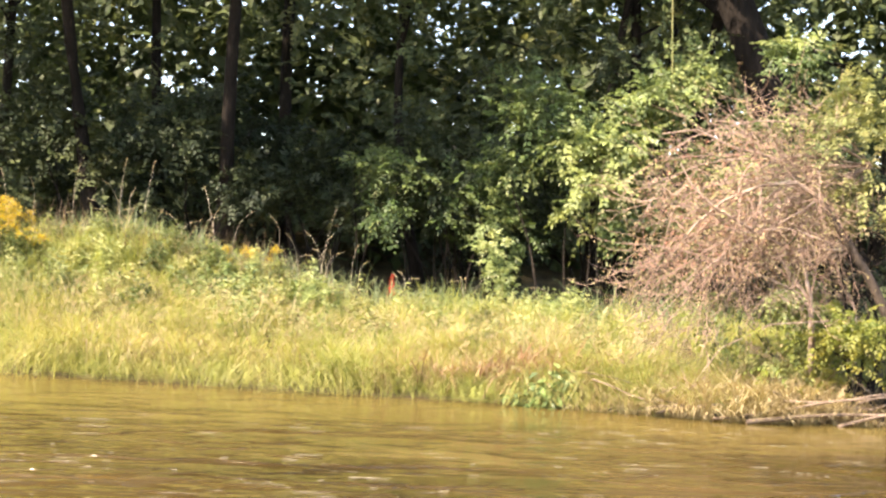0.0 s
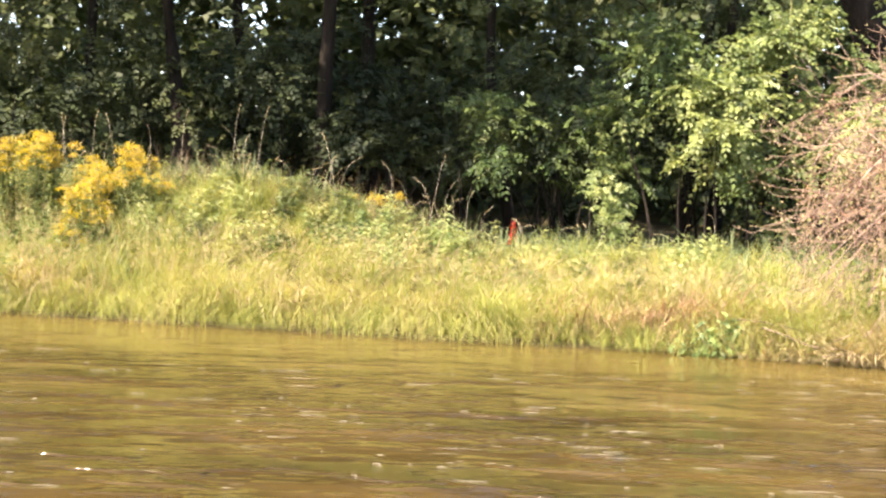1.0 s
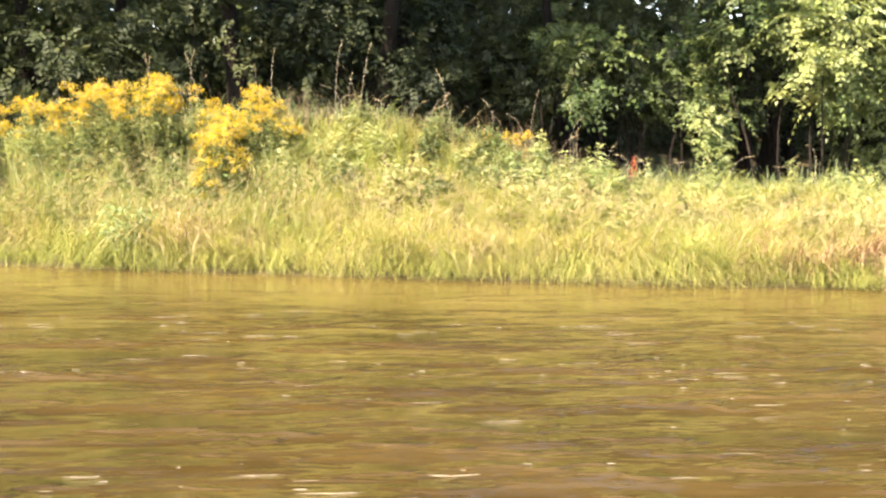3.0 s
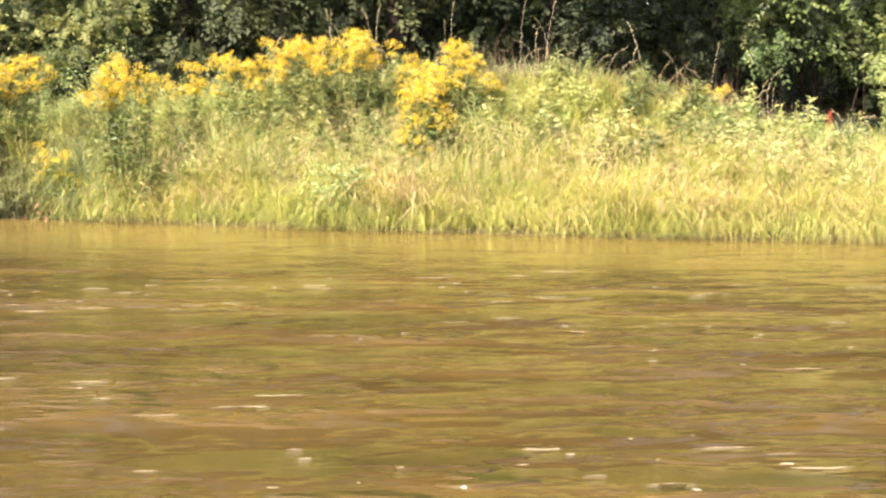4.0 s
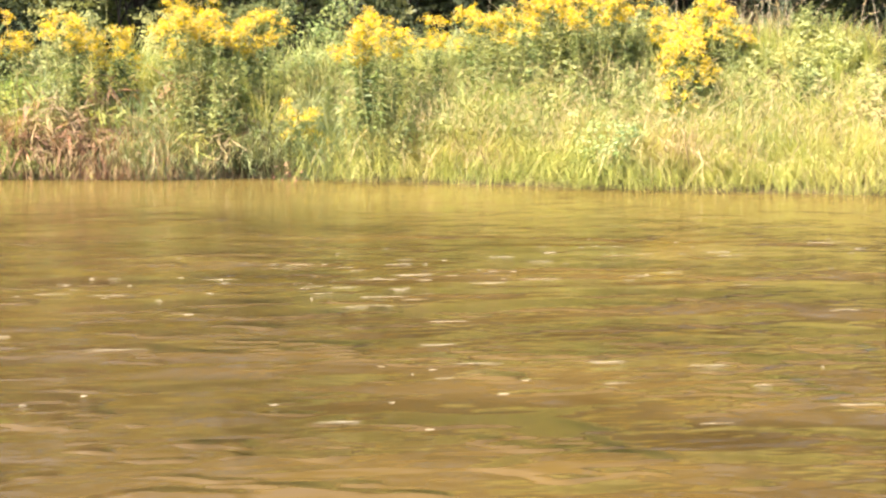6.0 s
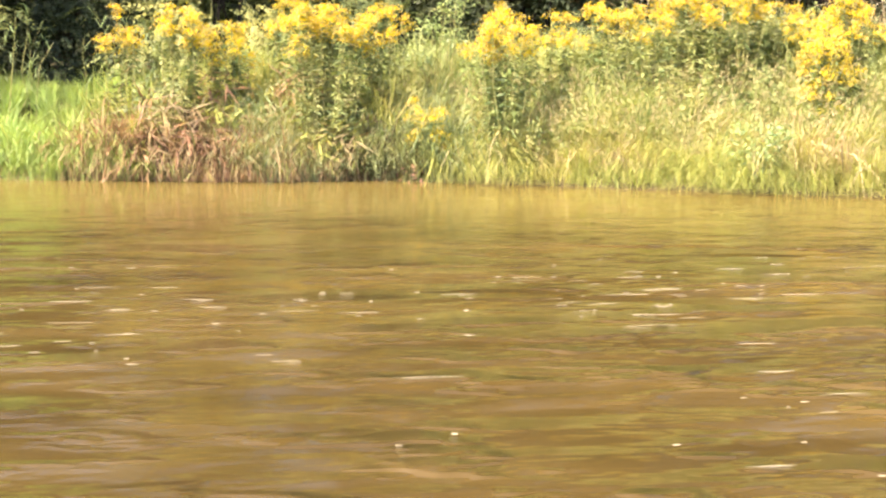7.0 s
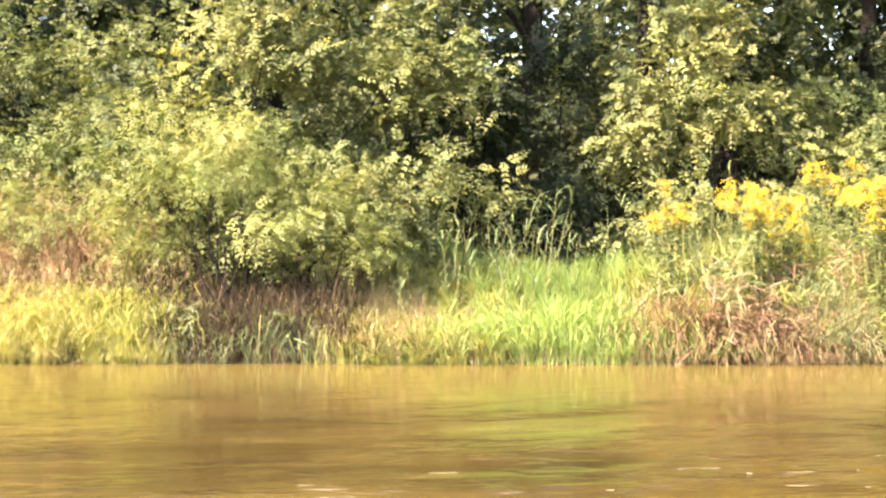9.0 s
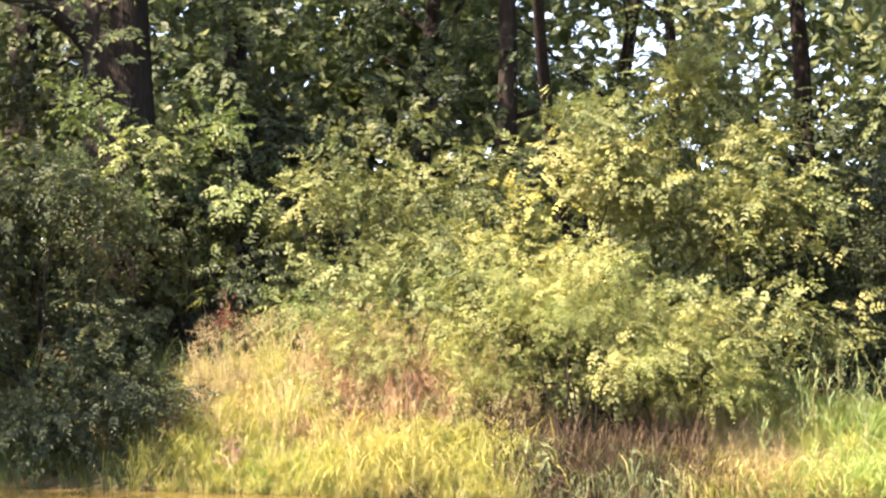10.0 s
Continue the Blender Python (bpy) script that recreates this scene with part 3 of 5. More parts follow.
grass("pale_blade_grass", "grey-green blades drooping over the river edge", GREYGRASS, 6500, (-7.9, -5.6), (0.0, 0.9), (0.4, 0.9), tint=(0.42, 0.22), towards=(0.05, -0.12), edge=0.05, lean=0.8, seed=5, fan=0.6, w=(0.006, 0.013))
grass("lawn_grass", "fresh bright green grass on a low bank", LAWN, 32000, (-11.9, -8.6), (0.0, 2.6), (0.34, 0.6), w=(0.004, 0.009), tint=(0.4, 0.15), edge=0.06, lean=0.45, seed=6, cell=0.34, mound=0.3)
grass("mixed_grass", "yellowish grass mixed with straw at the water", SEDGE, 14000, (-12.35, -11.0), (-0.05, 1.9), (0.35, 0.7), w=(0.004, 0.009), tint=(0.34, 0.18), edge=0.1, seed=7, lean=0.7, bend=(0.5, 1.8), cell=0.36, mound=0.3)
grass("dry_grass", "dry straw grass at the foot of the low bush", STRAW, 6000, (-12.3, -11.2), (-0.02, 1.5), (0.3, 0.7), w=(0.004, 0.009), tint=(0.42, 0.22), edge=0.1, lean=0.6, seed=8)
grass("shore_grass", "bright yellow-green grass on the sunny slope", SEDGE, 26000, (-17.8, -14.25), (-0.05, 1.3), (0.4, 0.75), w=(0.004, 0.008), tint=(0.42, 0.16), edge=0.15, seed=9, lean=0.5, bend=(0.5, 1.7), cell=0.38, mound=0.4)
grass("green_patch", "fresh green grass low on the sunny slope", LAWN, 2600, (-17.0, -16.0), (0.0, 0.4), (0.25, 0.5), w=(0.004, 0.009), tint=(0.4, 0.15), lean=0.7, bend=(0.5, 2.0), towards=(0.0, -0.15), seed=25)
grass("rust_grass", "rust-brown dry grass patch on the slope", RUST, 9000, (-16.3, -15.1), (0.35, 1.1), (0.7, 1.0), w=(0.005, 0.010), tint=(0.42, 0.2), lean=0.8, bend=(0.8, 2.2), seed=10, cell=0.4, mound=0.35)
grass("brown_edge_grass", "brown seeding grass at the sunny slope's rim", STRAW, 5200, (-18.0, -14.2), (0.8, 2.2), (0.5, 0.95), w=(0.004, 0.008), tint=(0.42, 0.22), lean=0.8, bend=(0.7, 2.2), seed=11, cell=0.4, mound=0.35)
# low leaf tint paints in the shade under the trees
grass("shade_grass", "grass under the trees at the water, shade in its colour", GOLD_SHADE_LEAF, 5000, (-24.0, -17.6), (-0.05, 2.5), (0.4, 0.8), tint=(0.25, 0.15), edge=0.15, seed=12)
grass("wood_edge_grass", "dull grass along the edge of the woods", GREYGRASS, 10000, (-9.5, 8.5), (2.6, 6.5), (0.35, 0.7), tint=(0.15, 0.15), lean=0.6, seed=13)
grass("tall_herb_grass", "tall light green grass between the goldenrod", HERB, 21000, (-8.6, -1.0), (0.5, 2.6), (0.5, 1.0), w=(0.005, 0.010), tint=(0.5, 0.2), lean=0.7, bend=(0.4, 1.6), seed=14)
grass("herb_straw", "straw-coloured grass between the goldenrod", STRAW, 5000, (-6.6, -1.4), (0.4, 2.0), (0.5, 0.95), w=(0.003, 0.007), tint=(0.55, 0.2), lean=0.8, bend=(0.5, 2.0), seed=27, cell=0.4, mound=0.3)


def seed_fuzz(name, label, n, xr, dr, zr, seed):
    """Fine pale panicles that stand over the sedge."""
    rng = np.random.default_rng(seed)
    x, d = rng.uniform(*xr, n), rng.uniform(*dr, n)
    c = np.stack([x, shore(x) + d, np.zeros(n)], 1)
    c[:, 2] = ground_z(c[:, 0], c[:, 1]) + rng.uniform(*zr, n)
    way = unit(np.stack([rng.normal(0.1, 0.7, n), rng.normal(-0.2, 0.6, n), np.full(n, 0.7)], 1))
    idx = np.repeat(np.arange(n), 9)
    s = rng.uniform(-0.09, 0.09, len(idx))
    pos = c[idx] + way[idx] * s[:, None] + rng.normal(0, 0.007, (len(idx), 3))
    ln = rng.uniform(0.03, 0.06, len(idx))
    V, F, T = small_leaves(pos, unit(way[idx] + 0.4 * rng.normal(size=pos.shape)), rand_dirs(rng, len(idx)), ln, ln * 0.10, np.clip(rng.normal(0.6, 0.12, n), 0, 1)[idx])
    tagged(part(name, mesh_from(name, V, F, STRAW, T)), label, "grass", kind="stuff")


seed_fuzz("sedge_panicle", "pale straw seed heads over the sedge", 2400, (-5.5, 6.5), (0.15, 1.3), (0.40, 0.62), 71)
seed_fuzz("slope_panicle", "pale seed heads over the sunny slope", 2200, (-17.7, -14.0), (0.2, 1.8), (0.4, 0.75), 72)


def reeds(name, label, x, y, r, n, h, seed):
    rng = np.random.default_rng(seed)
    p = rng.normal(0, r, (n, 2)) + (x, y)
    base = np.stack([p[:, 0], p[:, 1], ground_z(p[:, 0], p[:, 1])], 1)
    ob = thing(name, x, y, float(ground_z(x, y)), label, "reed", "reeds")
    st, lf = [], []
    for b in base:
        top = b + np.array([rng.normal(0, 0.2), rng.normal(0, 0.2), rng.uniform(*h)])
        path = bend_path(b, top, 5, rng, 0, 0.03)
        st.append(tube(path, np.linspace(0.006, 0.002, 5), 4))
        k = 8
        s = rng.uniform(0.3, 1.0, k)
        pos = b + (top - b) * s[:, None]
        a = rng.uniform(0, 2 * np.pi, k)
        lf.append(blades(pos, rng.uniform(0.22, 0.42, k), rng.uniform(0.008, 0.015, k), np.stack([np.cos(a), np.sin(a)], 1) * 1.1, rng.uniform(0.9, 2.2, k), np.clip(rng.normal(0.55, 0.2, k), 0, 1), rng))
    part("stem", mesh_from("stem", *join(st), STEM), ob, kind="stuff")
    V, F, T = join(lf)
    part("foliage", mesh_from("foliage", V, F, REEDLEAF, T), ob)


def tuft(x, y, h, r, n, material, tint, seed, label):
    """One tussock: blades fan out of a common root and arch over."""
    rng = np.random.default_rng(seed)
    z = float(ground_z(x, y))
    ob = thing("grass_tuft", x, y, z, label, "grass tuft", "tussocks on the bank")
    a, q = rng.uniform(0, 2 * np.pi, n), np.sqrt(rng.random(n))
    base = np.stack([x + r * 0.35 * q * np.cos(a), y + r * 0.35 * q * np.sin(a), np.full(n, z - 0.02)], 1)
    ln = np.stack([np.cos(a), np.sin(a)], 1) * (q * r / h * rng.uniform(0.6, 1.3, n))[:, None] + rng.normal(0, 0.08, (n, 2))
    V, F, T = blades(base, h * rng.uniform(0.6, 1.2, n), rng.uniform(0.004, 0.008, n), ln, rng.uniform(0.5, 1.8, n) * (0.4 + q), np.clip(rng.normal(tint, 0.15, n), 0, 1), rng)
    part("blade_fan", mesh_from("blade_fan", V, F, material, T), ob, kind="stuff")


tr = np.random.default_rng(55)
for i in range(34):
    x, d = tr.uniform(-5.2, 6.6), tr.uniform(0.5, 3.0)
    m, tn, lb = [(SEDGE, 0.3, "green sedge tussock standing out of the bank"), (SEDGE, 0.6, "yellowish sedge tussock standing out of the bank"), (STRAW, 0.7, "dry straw tussock among the sedge")][int(tr.choice([0, 1, 1, 0]))]
    tuft(x, float(shore(x)) + d, tr.uniform(0.45, 0.68), tr.uniform(0.3, 0.5), 170, m, tn, 800 + i, lb)
for i, (x, d, h, m, tn, lb) in enumerate([(-16.8, 0.55, 0.9, SEDGE, 0.5, "yellow-green tussock on the slope"), (-16.75, 1.0, 0.95, SEDGE, 0.45, "tall yellow-green tussock at the top of the slope"), (-17.2, 0.9, 0.9, STRAW, 0.5, "tall straw tussock at the top of the slope"), (-16.2, 1.1, 0.95, RUST, 0.45, "tall rust-brown tussock at the top of the slope"), (-15.7, 1.15, 0.9, STRAW, 0.4, "tall straw tussock at the top of the slope"), (-15.5, 0.95, 0.9, RUST, 0.4, "tall rust-brown tussock at the top of the slope"), (-17.75, 0.5, 0.8, RUST, 0.5, "brown tussock at the slope's rim"), (-16.6, 0.55, 1.0, SEDGE, 0.75, "pale yellow grass tussock on the slope"), (-16.1, 0.3, 0.7, SEDGE, 0.45, "yellow-green tussock on the slope"), (-15.2, 0.4, 0.7, SEDGE, 0.55, "yellow-green tussock on the slope"), (-14.7, 0.9, 0.8, SEDGE, 0.35, "yellow-green tussock on the slope"), (-17.3, 0.4, 0.8, STRAW, 0.6, "dry straw tussock at the slope's rim"), (-17.5, 0.8, 0.9, STRAW, 0.45, "dry straw tussock at the slope's rim"), (-15.9, 0.8, 0.9, RUST, 0.5, "rust-brown tussock on the slope"), (-15.4, 0.7, 0.85, RUST, 0.6, "rust-brown tussock on the slope"), (-16.4, 1.0, 0.9, STRAW, 0.5, "dry straw tussock on the slope"), (-12.3, 0.5, 0.7, SEDGE, 0.6, "yellow-green tussock by the lawn"), (-11.6, 0.9, 0.6, SEDGE, 0.5, "yellow-green tussock by the lawn"), (-12.85, 0.25, 0.7, GREYGRASS, 0.6, "grey-green tussock at the waterline"), (-9.1, 0.4, 0.85, RUST, 0.3, "brown tussock leaning over the water"), (-8.5, 0.35, 0.85, RUST, 0.4, "brown tussock leaning over the water"), (-8.1, 0.5, 0.9, STRAW, 0.35, "straw tussock leaning over the water"), (-7.4, 0.3, 0.7, GREYGRASS, 0.45, "grey-green tussock at the waterline"), (-6.6, 0.3, 0.6, GREYGRASS, 0.5, "grey-green tussock at the waterline")]):
    tuft(x, float(shore(x)) + d, h, 0.4, 240, m, tn, 850 + i, lb)


for i, (x, y, n, h) in enumerate([(-10.15, 13.15, 8, (0.8, 1.4)), (-11.0, 13.0, 9, (0.7, 1.2)), (-9.0, 13.7, 6, (0.8, 1.3)), (-10.6, 13.6, 5, (0.5, 0.9)), (-15.2, 14.3, 12, (1.0, 1.6)), (-16.2, 14.6, 9, (0.9, 1.4)), (-8.4, 13.8, 8, (0.8, 1.3)), (-11.3, 13.4, 8, (0.7, 1.3)), (-10.9, 13.9, 5, (0.8, 1.3)), (-11.7, 13.1, 6, (0.5, 0.9))]):
    reeds("reed_clump", "green reeds with long arching blades", x, y, 0.28, n, h, 40 + i)


# ---- goldenrod ----
def goldenrod(x, y, top, r, stems, seed, label, head=1.0):
    """A clump: stalks with narrow dark leaves and arching plumes of tiny yellow florets."""
    rng = np.random.default_rng(seed)
    z0 = float(ground_z(x, y))
    ob = thing("goldenrod", x, y, z0, label, "goldenrod", "goldenrod on the bank")
    st, lf = [], []
    for _ in range(stems):
        a, q = rng.uniform(0, 2 * np.pi), r * math.sqrt(rng.random())
        bx, by = x + 0.6 * q * math.cos(a), y + 0.5 * q * math.sin(a)
        b = np.array([bx, by, float(ground_z(bx, by))])
        t = np.array([x + q * math.cos(a), y + 0.7 * q * math.sin(a), top + 0.10 - rng.uniform(0, 0.34) - 0.22 * (q / r) ** 2])
        path = bend_path(b, t, 6, rng, 0, 0.02)
        st.append(tube(path, np.linspace(0.006, 0.003, 6), 5))
        k = 52
        s = rng.uniform(0.2, 1.0, k) ** 0.8
        pos = np.stack([np.interp(s, np.linspace(0, 1, 6), path[:, i]) for i in range(3)], 1)
        aa = rng.uniform(0, 2 * np.pi, k)
        way = unit(np.stack([np.cos(aa), np.sin(aa), rng.uniform(-0.5, 0.5, k)], 1))
        nrm = unit(np.array([0, 0, 1.0]) + 0.3 * rng.normal(size=(k, 3)))
        ln = rng.uniform(0.08, 0.15, k) * (1.2 - 0.5 * s)
        lf.append(leaves(pos, way, nrm, ln, ln * 0.26, np.clip(rng.normal(0.45, 0.2, k), 0, 1)))
        fl = []
        for _ in range(int(rng.integers(7, 13))):
            a2, l2, drop = rng.uniform(0, 2 * np.pi), rng.uniform(0.09, 0.23) * head, rng.uniform(0, 0.17) * head
            m = 25
            q2 = np.linspace(0.1, 1, m)
            l2 *= 0.55 + 1.6 * drop
            arch = t + np.stack([np.cos(a2) * l2 * q2, np.sin(a2) * l2 * q2, 0.10 * q2 - 0.09 * q2 ** 2 - drop + 0.06], 1)
            arch += rng.normal(0, 0.016, arch.shape)
            ln = rng.uniform(0.011, 0.022, m)
            fl.append(small_leaves(arch, unit(rng.normal(size=(m, 3)) + (0, 0, 0.6)), rand_dirs(rng, m), ln, ln * 0.9, np.clip(rng.normal(0.5, 0.18, m), 0, 1), 0.3))
        V, F, T = join(fl)
        part("flower_head", mesh_from("flower_head", V, F, GOLD, T), ob, "golden yellow plume", "stuff")
        part("stalk", mesh_from("stalk", *st.pop(), STEM), ob)
    V, F, T = join(lf)
    part("foliage", mesh_from("foliage", V, F, GOLD_SHADE_LEAF, T), ob)


COMPANIONS = []
GOLD_TALL = "tall goldenrod in full yellow bloom"
for i, (x, y, top, r, n) in enumerate([
    (-1.45, 11.72, 1.86, 0.38, 26), (-1.85, 11.15, 1.50, 0.26, 12), (-1.95, 11.02, 1.16, 0.14, 5), (-2.15, 11.9, 1.92, 0.22, 8), (-1.72, 11.4, 1.62, 0.26, 9),
    (-2.75, 11.75, 2.05, 0.42, 28), (-3.35, 11.8, 1.95, 0.36, 18), (-3.9, 11.95, 1.85, 0.30, 10),
    (-5.15, 11.55, 1.66, 0.36, 24), (-4.5, 12.3, 1.75, 0.25, 8), (-5.93, 11.62, 0.82, 0.16, 7),
    (-6.95, 12.05, 1.78, 0.45, 30), (-6.3, 12.4, 1.72, 0.25, 10), (-7.2, 13.2, 1.95, 0.30, 10),
    (-8.5, 12.1, 1.74, 0.22, 12), (-9.08, 12.6, 1.68, 0.16, 8), (-8.0, 12.6, 1.65, 0.25, 10)]):
    goldenrod(x, y, top, r * 1.2, int(n * 1.1), 60 + i, GOLD_TALL if n > 9 else "small goldenrod with a yellow plume")
    COMPANIONS.append((x, y, top, r))
for i, (x, y, top, r, n) in enumerate([(1.42, 11.9, 1.5, 0.30, 9), (1.9, 12.4, 1.44, 0.25, 5)]):
    goldenrod(x, y, top, r, n, 90 + i, "fading goldenrod half hidden in grass", 0.7)


# ---- herbs and low leafy plants ----
def herb(name, label, x, y, r, h, sprigs, material, size, aspect, seed, tint=0.5, category="herb", per=26, flat=0.8, lift=0.0, group="low plants on the bank", narrow=None):
    rng = np.random.default_rng(seed)
    narrow = material in (HERB, GOLD_SHADE_LEAF) if narrow is None else narrow
    z0 = float(ground_z(x, y))
    ob = thing(name, x, y, z0, label, category, group)
    c = rand_dirs(rng, sprigs) * (rng.random(sprigs) ** 0.4)[:, None] * (r, r * 0.8, 1)
    c[:, 2] = z0 + lift + (0.25 + 0.75 * np.abs(c[:, 2])) * h * (1 - 0.45 * (c[:, 0] ** 2 + c[:, 1] ** 2) / (r * r))
    c[:, :2] += (x, y)
    st = [tube(bend_path((x + 0.5 * (p[0] - x), y + 0.5 * (p[1] - y), z0), p, 4, rng, 0, 0.04), np.linspace(0.006, 0.002, 4), 4) for p in c]
    part("stem", mesh_from("stem", *join(st), STEM), ob, kind="stuff")
    tints = np.clip(rng.normal(tint, 0.12, sprigs), 0, 1)
    if narrow:
        i = np.repeat(np.arange(sprigs), per)
        q = rng.uniform(0.2, 1.0, len(i)) ** 0.8
        root = np.stack([x + 0.5 * (c[:, 0] - x), y + 0.5 * (c[:, 1] - y), np.full(sprigs, z0)], 1)
        pos = root[i] + (c - root)[i] * q[:, None] + rng.normal(0, 0.02, (len(i), 3))
        a = rng.uniform(0, 2 * np.pi, len(i))
        way = unit(np.stack([np.cos(a), np.sin(a), rng.uniform(-0.45, 0.75, len(i))], 1))
        ln = 1.45 * size * rng.uniform(0.7, 1.25, len(i)) * (1.2 - 0.5 * q)
        V, F, T = leaves(pos, way, unit(np.array([0, -0.2, 1.0]) + 0.3 * rng.normal(size=pos.shape)), ln, ln * 0.62 * aspect, np.clip(tints[i] + rng.normal(0, 0.05, len(i)), 0, 1))
    else:
        V, F, T = clump_leaves(rng, c, rng.uniform(0.10, 0.19, sprigs), per, size, flat, aspect, tints)
    part("foliage", mesh_from("foliage", V, F, material, T), ob)
    return ob


for i, (x, y, r, h, n) in enumerate([(-4.3, 11.5, 0.6, 0.75, 34), (-3.6, 11.4, 0.5, 0.65, 26), (-5.9, 12.2, 0.5, 0.85, 30), (-6.1, 11.75, 0.35, 0.5, 20), (-2.4, 11.3, 0.4, 0.5, 18),
                                  (0.1, 11.0, 0.3, 0.45, 14), (-0.6, 11.6, 0.45, 0.5, 20), (0.9, 11.2, 0.35, 0.45, 14), (2.3, 11.4, 0.5, 0.4, 18), (-8.6, 12.7, 0.4, 0.7, 20), (-5.0, 12.9, 0.8, 0.9, 40), (-3.2, 13.0, 0.8, 0.8, 36), (-7.4, 13.4, 0.6, 0.9, 30),
                                  (-16.0, 14.1, 0.6, 0.8, 34), (-14.9, 13.8, 0.5, 0.9, 34), (5.2, 10.6, 0.4, 0.5, 18), (4.2, 11.3, 0.5, 0.45, 18)]):
    herb("leafy_herb", "light green leafy herb among the grass", x, y, r, h, n, HERB, 0.075, 0.32, 120 + i, 0.55)
hr = np.random.default_rng(31)
for i, (x, y, top, r) in enumerate(COMPANIONS):
    if r > 0.2:
        herb("leafy_herb", "tall leafy herb crowding the goldenrod", x + hr.normal(0, 0.08), y - 0.12, 1.2 * r, top - 0.05 - float(ground_z(x, y)), int(60 * r) + 10, HERB, 0.07, 0.25, 700 + i, hr.uniform(0.5, 0.75), per=24)
for i in range(44):
    x, d = hr.uniform(-7.5, -1.0), hr.uniform(0.35 if i % 3 == 0 else 0.7, 2.0)
    herb("leafy_herb", "light green leafy herb among the grass", x, float(shore(x)) + d, hr.uniform(0.25, 0.5), hr.uniform(0.35 if d < 0.7 else 0.55, 0.6 if d < 0.7 else 1.0), int(hr.integers(14, 26)), HERB, hr.uniform(0.055, 0.08), hr.uniform(0.2, 0.34), 600 + i, hr.uniform(0.5, 0.8))
for i in range(12):
    x, d = hr.uniform(-17.3, -14.2), hr.uniform(0.3, 1.2)
    herb("slope_herb", "small pale herb tuft on the sunny slope", x, float(shore(x)) + d, hr.uniform(0.16, 0.3), hr.uniform(0.45, 0.7), int(hr.integers(7, 14)), YELLEAF if i % 4 == 0 else HERB, hr.uniform(0.045, 0.07), hr.uniform(0.25, 0.45), 690 + i, hr.uniform(0.5, 0.8))
for i in range(44):
    x, d = hr.uniform(-1.6, 6.4), hr.uniform(1.2, 3.6)
    m, lb = (GOLD_SHADE_LEAF, "dark green herb tuft in the meadow grass") if i % 3 == 0 else (HERB, "small green herb tuft in the meadow grass")
    herb("meadow_herb", lb, x, float(shore(x)) + d, hr.uniform(0.16, 0.34), hr.uniform(0.45, 0.72), int(hr.integers(9, 17)), m, hr.uniform(0.06, 0.085), hr.uniform(0.4, 0.6), 660 + i, hr.uniform(0.3, 0.65), per=22)
# low leaf tint stands for the shade below the blooms
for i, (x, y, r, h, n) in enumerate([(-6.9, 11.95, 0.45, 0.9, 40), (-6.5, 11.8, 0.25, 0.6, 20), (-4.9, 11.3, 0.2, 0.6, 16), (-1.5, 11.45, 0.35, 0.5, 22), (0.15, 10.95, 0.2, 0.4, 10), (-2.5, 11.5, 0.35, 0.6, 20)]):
    herb("dark_herb", "leafy herb under the blooms, darkened for their shade", x, y, r, h, n, GOLD_SHADE_LEAF, 0.09, 0.35, 150 + i, 0.35)
for i in range(30):
    x, d = hr.uniform(-9.1, -6.6), hr.uniform(0.15, 1.1)
    m, tn, lb = [(RUST, 0.38, "reddish brown tangle of dry blades on the bank"), (STRAW, 0.3, "straw-coloured tangle of dry blades on the bank"), (GREYGRASS, 0.5, "grey-green tangle of arching blades on the bank"), (SEDGE, 0.25, "green tangle of arching blades on the bank")][i % 4]
    herb("blade_tangle", lb, x, float(shore(x)) + d, hr.uniform(0.22, 0.38), hr.uniform(0.45, 0.85), int(hr.integers(12, 20)), m, 0.29, 0.07, 740 + i, tn, "grass tuft", per=11, flat=1.0, group="tangled tufts on the bank")
# every other tangle takes the dark stalk colour, for the hollow's shade
for i in range(8):
    x, d = hr.uniform(-14.3, -12.6), hr.uniform(0.1, 0.4)
    herb("blade_tangle", "tangle of arching blades at the waterline", x, float(shore(x)) + d, 0.25, hr.uniform(0.3, 0.5), 10, GREYGRASS if i % 2 else DEAD_SHADE_STALK, 0.22, 0.08, 780 + i, 0.35, "grass tuft", per=14, flat=1.0, group="tangled tufts on the bank")
for i in range(40):
    x, d = hr.uniform(-3.2, 2.6), hr.uniform(1.15, 2.7)
    m, lb, tn = [(HERB, "pale leafy weed on the crest of the bank", 0.75), (GOLD_SHADE_LEAF, "dark green leafy weed on the crest of the bank", 0.3), (PALELEAF, "grey-green leafy weed on the crest of the bank", 0.5)][i % 3]
    herb("crest_herb", lb, x, float(shore(x)) + d, hr.uniform(0.2, 0.42), hr.uniform(0.5, 0.78), int(hr.integers(12, 24)), m, hr.uniform(0.07, 0.1), hr.uniform(0.28, 0.42), 820 + i, tn + hr.uniform(-0.1, 0.1), per=26, narrow=True)
herb("water_shrub", "small broad-leaved shrub hanging over the waterline", 5.13, 8.08, 0.36, 0.42, 22, PALELEAF, 0.11, 0.5, 170, 0.18, "shrub", 16, group="")
herb("pale_shrub", "pale leafy shrub standing in the sedge", -2.85, 10.34, 0.46, 0.78, 40, PALELEAF, 0.055, 0.45, 171, 0.3, "shrub", 26, group="")
herb("pale_shrub", "pale leafy plant half hidden in sedge", 4.9, 9.3, 0.3, 0.75, 12, PALELEAF, 0.05, 0.5, 172, 0.6, "shrub", 18, group="")
